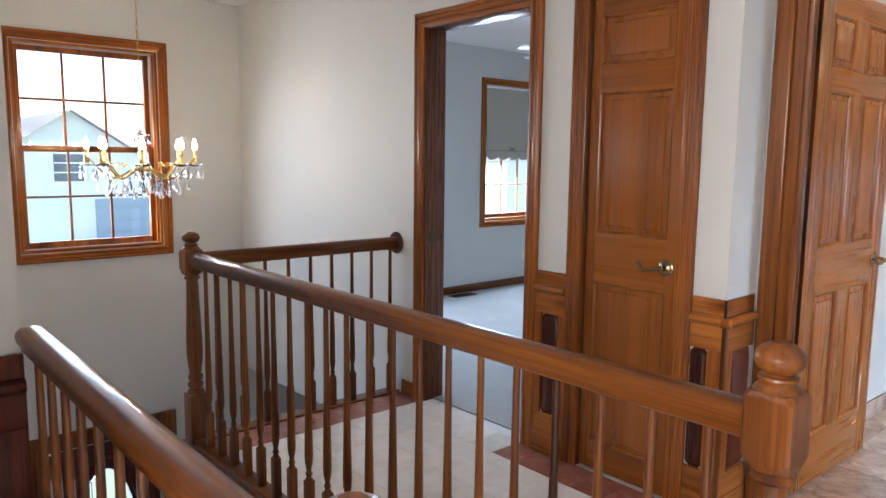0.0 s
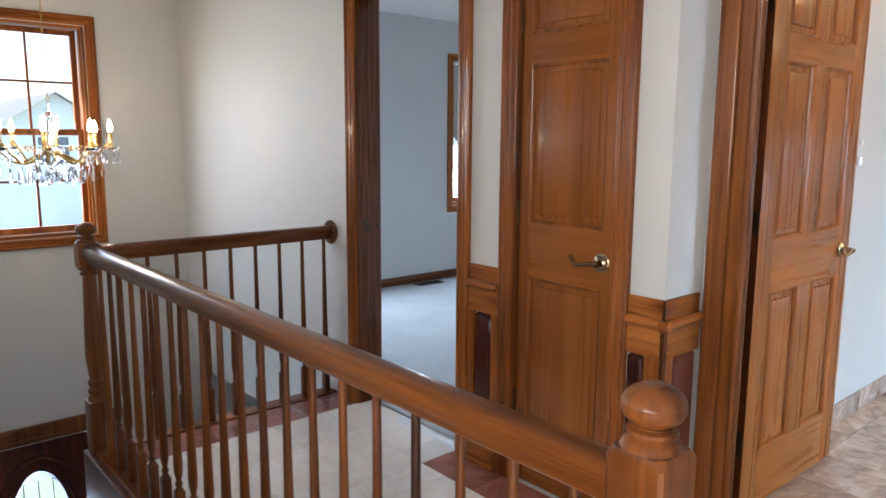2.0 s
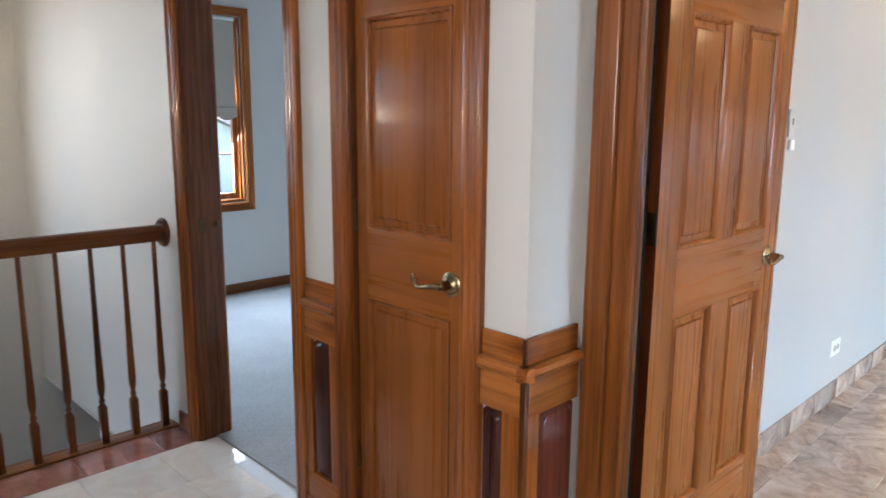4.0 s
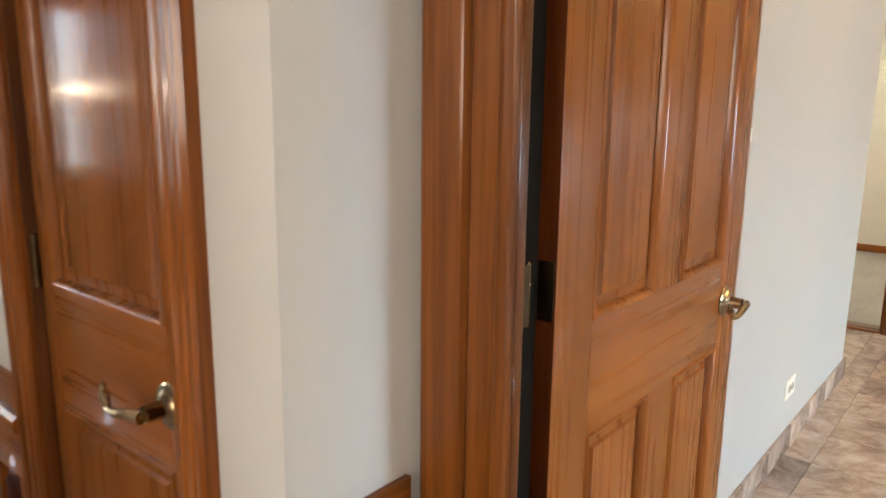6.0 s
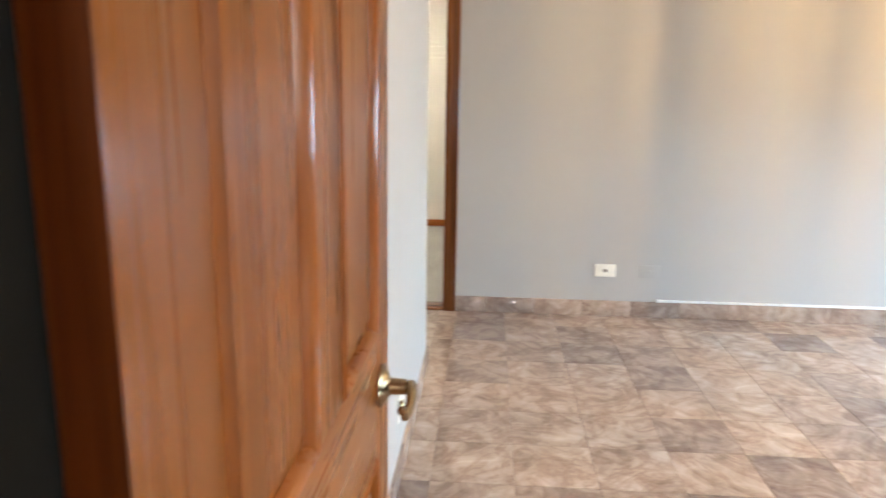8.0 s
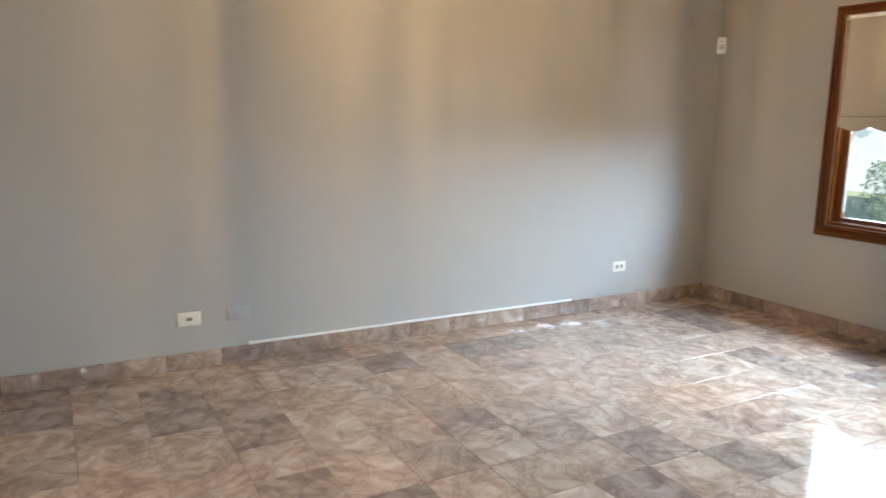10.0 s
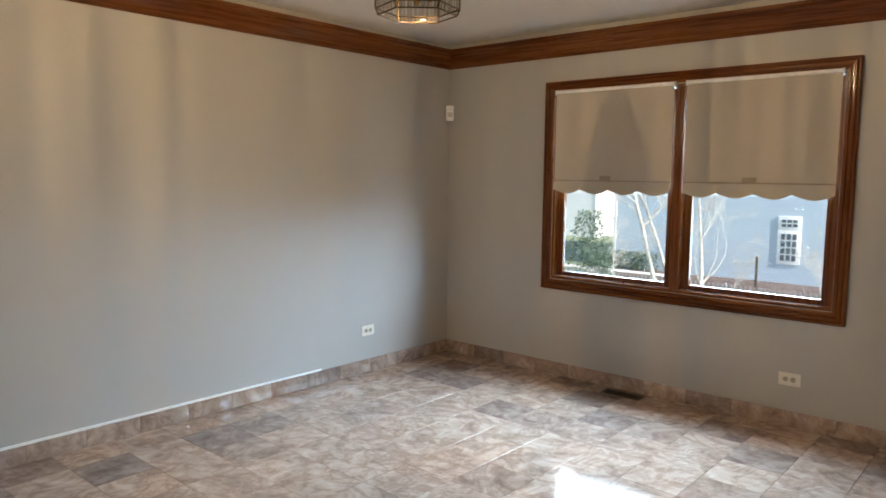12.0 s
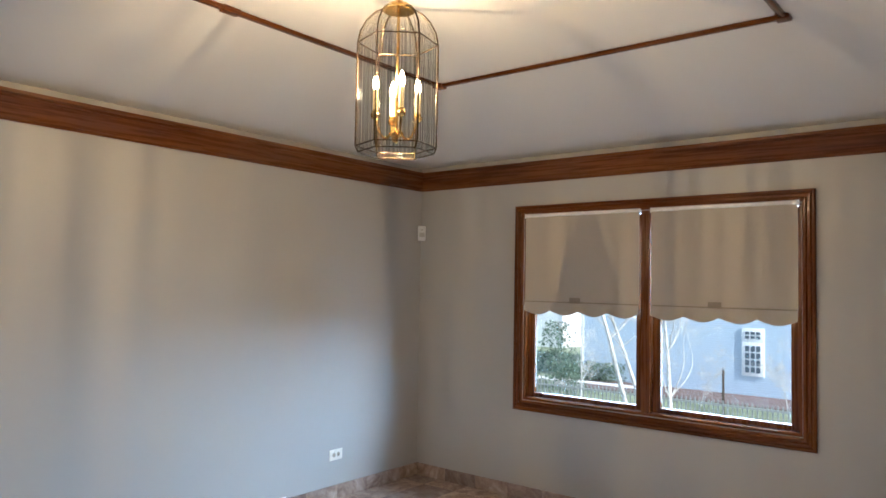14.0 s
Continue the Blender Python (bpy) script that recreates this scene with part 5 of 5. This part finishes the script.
dark_pane = plain("dark_pane", (0.10, 0.13, 0.16), 0.08)
door_blue = plain("garage_door_paint", (0.36, 0.42, 0.50), 0.5)


def house(m, w, d, eave, ridge, wall_mat, label, windows, garage=None, columns=2):
    """Gabled house; local x along its front at y = 0, gable to the front, z = 0 on the ground."""
    t = thing("house", m, label, "house", "neighbour houses")
    bm = bmesh.new()
    fr = [(0, 0), (w, 0), (w, eave), (w / 2, ridge), (0, eave)]
    a = [bm.verts.new((x, 0, z)) for x, z in fr]
    b = [bm.verts.new((x, d, z)) for x, z in fr]
    bm.faces.new(a)
    bm.faces.new(b)
    for i in range(5):
        if i not in (2, 3):
            bm.faces.new([a[i], a[(i + 1) % 5], b[(i + 1) % 5], b[i]])
    part("wall", bm, wall_mat, t)
    for s in (0, 1):
        bm = bmesh.new()
        o = 0.5
        sl = (ridge - eave) / (w / 2)
        x0, x1 = (-o, w / 2) if not s else (w + o, w / 2)
        z0 = eave - sl * o
        v = [bm.verts.new(p) for p in ((x0, -o, z0 + 0.05), (x1, -o, ridge + 0.05), (x1, d + o, ridge + 0.05), (x0, d + o, z0 + 0.05))]
        bm.faces.new(v)
        bmesh.ops.solidify(bm, geom=bm.faces[:], thickness=0.2)
        part("roof", bm, shingle, t)
    for x in (-0.03, w - 0.13):
        part("corner_board", boxes((x, x + 0.16, -0.03, 0.10, 0, eave), bevel=0.01), vinyl, t)
    for x, z, ww, hh in windows:
        f = part("window", boxes((x - 0.12, x + ww + 0.12, -0.06, -0.005, z - 0.12, z + hh + 0.12), bevel=0.01), vinyl, t)
        nx, nz = columns, max(2, round(hh / 0.3 if columns > 2 else hh / 0.5))
        for i in range(nx):
            for j in range(nz):
                part("pane", boxes((x + i * ww / nx + 0.03, x + (i + 1) * ww / nx - 0.03, -0.075, -0.061, z + j * hh / nz + 0.03, z + (j + 1) * hh / nz - 0.03)), dark_pane, f)
    if garage:
        x, ww, hh = garage
        g = part("garage_door", boxes((x, x + ww, -0.05, -0.005, 0, hh), bevel=0.01), door_blue, t)
        for j in range(4):
            part("door_panel", boxes((x + 0.06, x + ww - 0.06, -0.075, -0.051, j * hh / 4 + 0.04, (j + 1) * hh / 4 - 0.04), bevel=0.01), door_blue, g)
    return t


house(pose(19.87, -31.5, GROUND, 0, 0, 180), 16.0, 9.0, 6.4, 9.0, siding_blue.mat, "blue-grey sided neighbour house with a tall white window", [(7.78, 0.98, 0.68, 1.20), (7.78, 2.42, 0.68, 0.36)], None, 3)
house(pose(44.0, -46.0, GROUND, 0, 0, 180), 15.0, 9.0, 5.5, 8.0, siding_white, "white neighbour house beyond the trees", [(4, 3.2, 1.2, 1.2), (8, 3.2, 1.2, 1.2)])
house(pose(4.6, 36.0, GROUND), 8.0, 10.0, 3.6, 6.2, siding_white, "white gabled neighbour house across the street", [(3.2, 3.0, 1.3, 1.3)], (4.9, 2.6, 2.2))
house(pose(11.5, 38.0, GROUND), 11.0, 10.0, 3.2, 5.6, siding_white, "white gabled neighbour house across the street", [(2.2, 1.0, 1.4, 1.3), (7.0, 1.0, 1.4, 1.3)])
house(pose(27.0, 44.0, GROUND), 12.0, 10.0, 3.4, 6.0, siding_white, "white neighbour house across the street", [(2.2, 1.0, 1.4, 1.3), (7.0, 1.0, 1.4, 1.3)])
house(pose(37.0, 36.0, GROUND), 18.0, 10.0, 4.2, 7.0, siding_white, "white neighbour house far along the street", [(2.5, 1.0, 1.4, 1.3), (7.0, 1.0, 1.4, 1.3), (12.0, 1.0, 1.4, 1.3)])
structure("road", boxes((-200, 200, 17, 25, GROUND, GROUND + 0.02)), asphalt, "pale grey street in front of the houses", "road")


def tree(m, h, seed, label, lean=0.0, trunk_r=0.0115, first=2):
    """Bare tree: tapered leaning trunk, limbs and many fine twigs."""
    rnd = random.Random(seed)
    t = thing("tree", m, label, "tree", "bare trees")
    trunk, limbs = bmesh.new(), bmesh.new()

    def grow(bm, p, d, length, r, depth):
        pts, rr = [Vector(p)], [r]
        q, dd = Vector(p), Vector(d).normalized()
        n = 8 if depth < 2 else 4
        wander = 0.07 if depth == 0 else 0.30
        for i in range(n):
            dd = (dd + Vector((rnd.uniform(-1, 1), rnd.uniform(-1, 1), rnd.uniform(-0.5, 0.6))) * wander).normalized()
            q = q + dd * (length / n)
            pts.append(q.copy())
            rr.append(r * (1 - 0.72 * (i + 1) / n))
        tube(bm, pts, rr, 8 if depth < 2 else 4)
        if depth < 4:
            for k in range(12 if depth == 0 else 6):
                i = rnd.randint(first if depth == 0 else 2, n)
                side = Vector((rnd.uniform(-1, 1), rnd.uniform(-1, 1), rnd.uniform(-0.1, 0.7))).normalized()
                grow(limbs, pts[i], (dd * 0.45 + side).normalized(), length * rnd.uniform(0.30, 0.5), max(0.0035, rr[i] * 0.34), depth + 1)

    grow(trunk, (0, 0, 0), (lean, 0, 1), h * 0.72, h * trunk_r, 0)
    part("trunk", trunk, bark, t)
    part("limbs", limbs, bark, t)
    return t


bark = plain("pale_bark", (0.66, 0.63, 0.59), 0.85, 0.0, 0.45, 9.0)
tree(pose(12.05, -20.0, GROUND), 8.5, 3, "white leaning birch outside the window", 0.32, 0.0105, 4)
tree(pose(11.65, -20.3, GROUND), 8.0, 22, "white leaning birch outside the window", 0.26, 0.0095, 4)
tree(pose(10.80, -19.8, GROUND), 7.5, 6, "white birch with low limbs outside the window", 0.04, 0.0100, 2)
tree(pose(16.2, -24.5, GROUND), 5.0, 31, "bare shrubby tree beside the fence", 0.1, 0.006, 1)
tree(pose(9.1, -26.0, GROUND), 3.0, 8, "small bare tree in the garden bed", 0.1, 0.007, 2)
tree(pose(12.6, -27.5, GROUND), 2.6, 44, "small bare tree in the garden bed", -0.2, 0.006, 1)
tree(pose(10.0, 26.0, GROUND), 5.5, 12, "bare street tree beside the road")


def foliage(name, m, w, d, h, count, size, seed, material, label, category, taper):
    """Many small leaf triangles filling a clipped or tapering outline."""
    rnd = random.Random(seed)
    verts, faces = [], []
    for i in range(count):
        z = rnd.uniform(0.0, 1.0)
        k = 1 - taper * z
        x = (rnd.uniform(-0.5, 0.5)) * w * k + rnd.gauss(0, 0.03)
        y = (rnd.uniform(-0.5, 0.5)) * d * k + rnd.gauss(0, 0.03)
        for _ in range(3):
            verts.append((x + rnd.uniform(-size, size), y + rnd.uniform(-size, size), z * h + rnd.uniform(-size, size) + size))
        faces.append((3 * i, 3 * i + 1, 3 * i + 2))
    me = bpy.data.meshes.new("foliage")
    me.from_pydata(verts, [], faces)
    me.materials.append(material)
    t = thing(name, m, label, category)
    part("foliage", me, None, t)
    return t


leaves = plain("evergreen_leaves", (0.10, 0.15, 0.10), 0.7)
foliage("hedge", pose(18.75, -31.0, GROUND), 2.6, 0.8, 0.85, 2200, 0.07, 4, leaves, "low clipped green hedge along the neighbour house", "hedge", 0.0)
foliage("evergreen_shrub", pose(18.6, -26.8, GROUND), 2.2, 1.8, 2.9, 1500, 0.09, 9, leaves, "loose dark evergreen shrub beyond the fence", "shrub", 0.6)
foliage("evergreen_shrub", pose(17.4, -25.6, GROUND), 1.5, 1.2, 1.3, 900, 0.08, 10, leaves, "low dark evergreen shrub beyond the fence", "shrub", 0.3)

structure("garden_bed", boxes((4.0, 19.8, -31.5, -28.6, GROUND, GROUND + 0.04)), plain("bark_mulch", (0.17, 0.115, 0.10), 0.95, 0.0, 0.5, 4.0), "brown mulch bed along the neighbour house", "garden bed")
structure("path", boxes((15.6, 27.0, -30.4, -29.7, GROUND, GROUND + 0.06)), plain("pale_concrete", (0.72, 0.70, 0.66), 0.85), "pale concrete path beside the hedge", "path")

t = thing("garden_post", pose(10.46, -23.3, GROUND), "thin dark metal post by the fence", "post")
part("post", lathe(bmesh.new(), [(0.0, 0.0), (0.045, 0.0), (0.040, 1.9), (0.030, 1.95), (0.0, 1.98)], 10), iron, t)

t = thing("fence", pose(12.0, -23.0, GROUND), "low weathered picket fence across the garden", "fence")
picket_paint = plain("weathered_pickets", (0.30, 0.31, 0.30), 0.8)
for i in range(130):
    part("picket", boxes((-9, -8.955, 0, 0.02, 0.0, 0.98)) if i == 0 else bpy.data.meshes["picket"], picket_paint, t, at=pose(0.15 * i if i else 0, 0, 0))
part("fence_rail", boxes((-9, 10.6, 0.02, 0.05, 0.2, 0.26)), picket_paint, t)
part("fence_rail", boxes((-9, 10.6, 0.02, 0.05, 0.80, 0.86)), picket_paint, t)

# ---- tiles: stone baseboards, then floors ----


def tile_mesh(name, w, d, h, material, bev=0.0009):
    bm = bmesh.new()
    lo = [bm.verts.new(p) for p in ((0, 0, 0), (w, 0, 0), (w, d, 0), (0, d, 0))]
    mid = [bm.verts.new(p) for p in ((0, 0, h - bev), (w, 0, h - bev), (w, d, h - bev), (0, d, h - bev))]
    top = [bm.verts.new(p) for p in ((bev, bev, h), (w - bev, bev, h), (w - bev, d - bev, h), (bev, d - bev, h))]
    for a, b in ((lo, mid), (mid, top)):
        for i in range(4):
            bm.faces.new([a[i], a[(i + 1) % 4], b[(i + 1) % 4], b[i]])
    bm.faces.new(top)
    return mesh(name, bm, material, False)


TILE, GAP = 0.305, 0.0014
cache = {}


def lay(parent, name, x0, x1, y0, y1, top, material, h=0.012):
    w, d = round(x1 - x0 - GAP, 4), round(y1 - y0 - GAP, 4)
    if w < 0.01 or d < 0.01:
        return
    key = (name, w, d, material.name)
    if key not in cache:
        cache[key] = tile_mesh(name, w, d, h, material)
    part(name, cache[key], None, parent, at=pose(x0 + GAP / 2, y0 + GAP / 2, top - h + random.uniform(-0.0003, 0.0003)))


base_den = thing("baseboard_4", pose(0, 0, 0), "polished beige marble tile baseboard", "baseboard", "", "structure")


def base_run(p, q, nx, ny, length0=0.305):
    p, q = Vector(p), Vector(q)
    n = max(1, math.ceil((q - p).length / length0 - 0.05))
    for i in range(n):
        a = p + (q - p).normalized() * length0 * i
        b = p + (q - p).normalized() * min(length0 * (i + 1), (q - p).length)
        x0, x1 = sorted((a.x, b.x))
        y0, y1 = sorted((a.y, b.y))
        g = 0.001
        if nx:
            r = (min(a.x, a.x + nx * 0.011), max(a.x, a.x + nx * 0.011), y0 + g, y1 - g, 0.001, 0.100)
        else:
            r = (x0 + g, x1 - g, min(a.y, a.y + ny * 0.011), max(a.y, a.y + ny * 0.011), 0.001, 0.100)
        part("tile", boxes(r, bevel=0.0015), stone, base_den)


base_run((XF, YS, 0), (XF, 1.197, 0), -1, 0)
base_run((XF - 0.011, YS, 0), (XD1, YS, 0), 0, 1)
base_run((XD1, YD, 0), (6.05, YD, 0), 0, -1)
base_run((XD1, YS + 0.011, 0), (XD1, DD[0] - 0.07, 0), 1, 0)

floor_den = bpy.data.objects["floor_den"]
for i in range(15):
    for j in range(18):
        x1 = 7.05 - TILE * i
        y0 = -3.997 + TILE * j
        xa, xb = max(x1 - TILE, 2.75), min(x1, XF + 0.06)
        ya_, yb = max(y0, YS), min(y0 + TILE, YD)
        lay(floor_den, "tile", xa, xb, ya_, yb, 0.0, stone)
for i in range(4):
    for j in range(4):
        x1, y0 = 7.05 - TILE * i, -3.997 + TILE * (17 + j)
        lay(floor_den, "tile", max(x1 - TILE, 6.05), min(x1, XF), max(y0, YD), min(y0 + TILE, 2.4), 0.0, stone)

floor_hall = bpy.data.objects["floor_hall"]
BX, BY = 2.275, 3.03


def hall_tile(x0, x1, y0, y1):
    if x1 - x0 > 0.02 and y1 - y0 > 0.02:
        lay(floor_hall, "tile", x0, x1, y0, y1, 0.0, cream_stone)


for i in range(17):
    for j in range(16):
        x1, y1 = BX - TILE * i, BY - TILE * j
        x0, y0 = max(x1 - TILE, -2.6), max(y1 - TILE, -1.6)
        if x1 < -2.6 or y1 < -1.6:
            continue
        if y1 > 0.62 and x0 < 1.305:
            if x1 > 1.33:
                hall_tile(1.305, x1, y0, y1)
            elif x0 < 0.33 and y0 < 2.05:
                hall_tile(x0, min(x1, 0.335), y0, min(y1, 2.05))
            continue
        hall_tile(x0, x1, y0, y1)
for j in range(16):
    y1 = BY - TILE * j
    y0 = y1 - TILE
    if y1 > BD[0] + 0.05:
        hall_tile(BX, XE + 0.066, max(y0, BD[0] + 0.02), y1)
    elif y1 < YC:
        hall_tile(BX, BX + TILE, y0, y1)
        hall_tile(BX + TILE, 2.75, y0, min(y1, YC))
PT = 0.152
y = BD[0] + 0.015
while y > YC:
    lay(floor_hall, "border_tile", BX, XE - 0.0, max(y - PT, YC), y, 0.0, pink_stone)
    y -= PT
x = XE
while x > 1.32:
    lay(floor_hall, "border_tile", max(x - PT, 1.307), x, BY, 3.234, 0.0, pink_stone)
    x -= PT
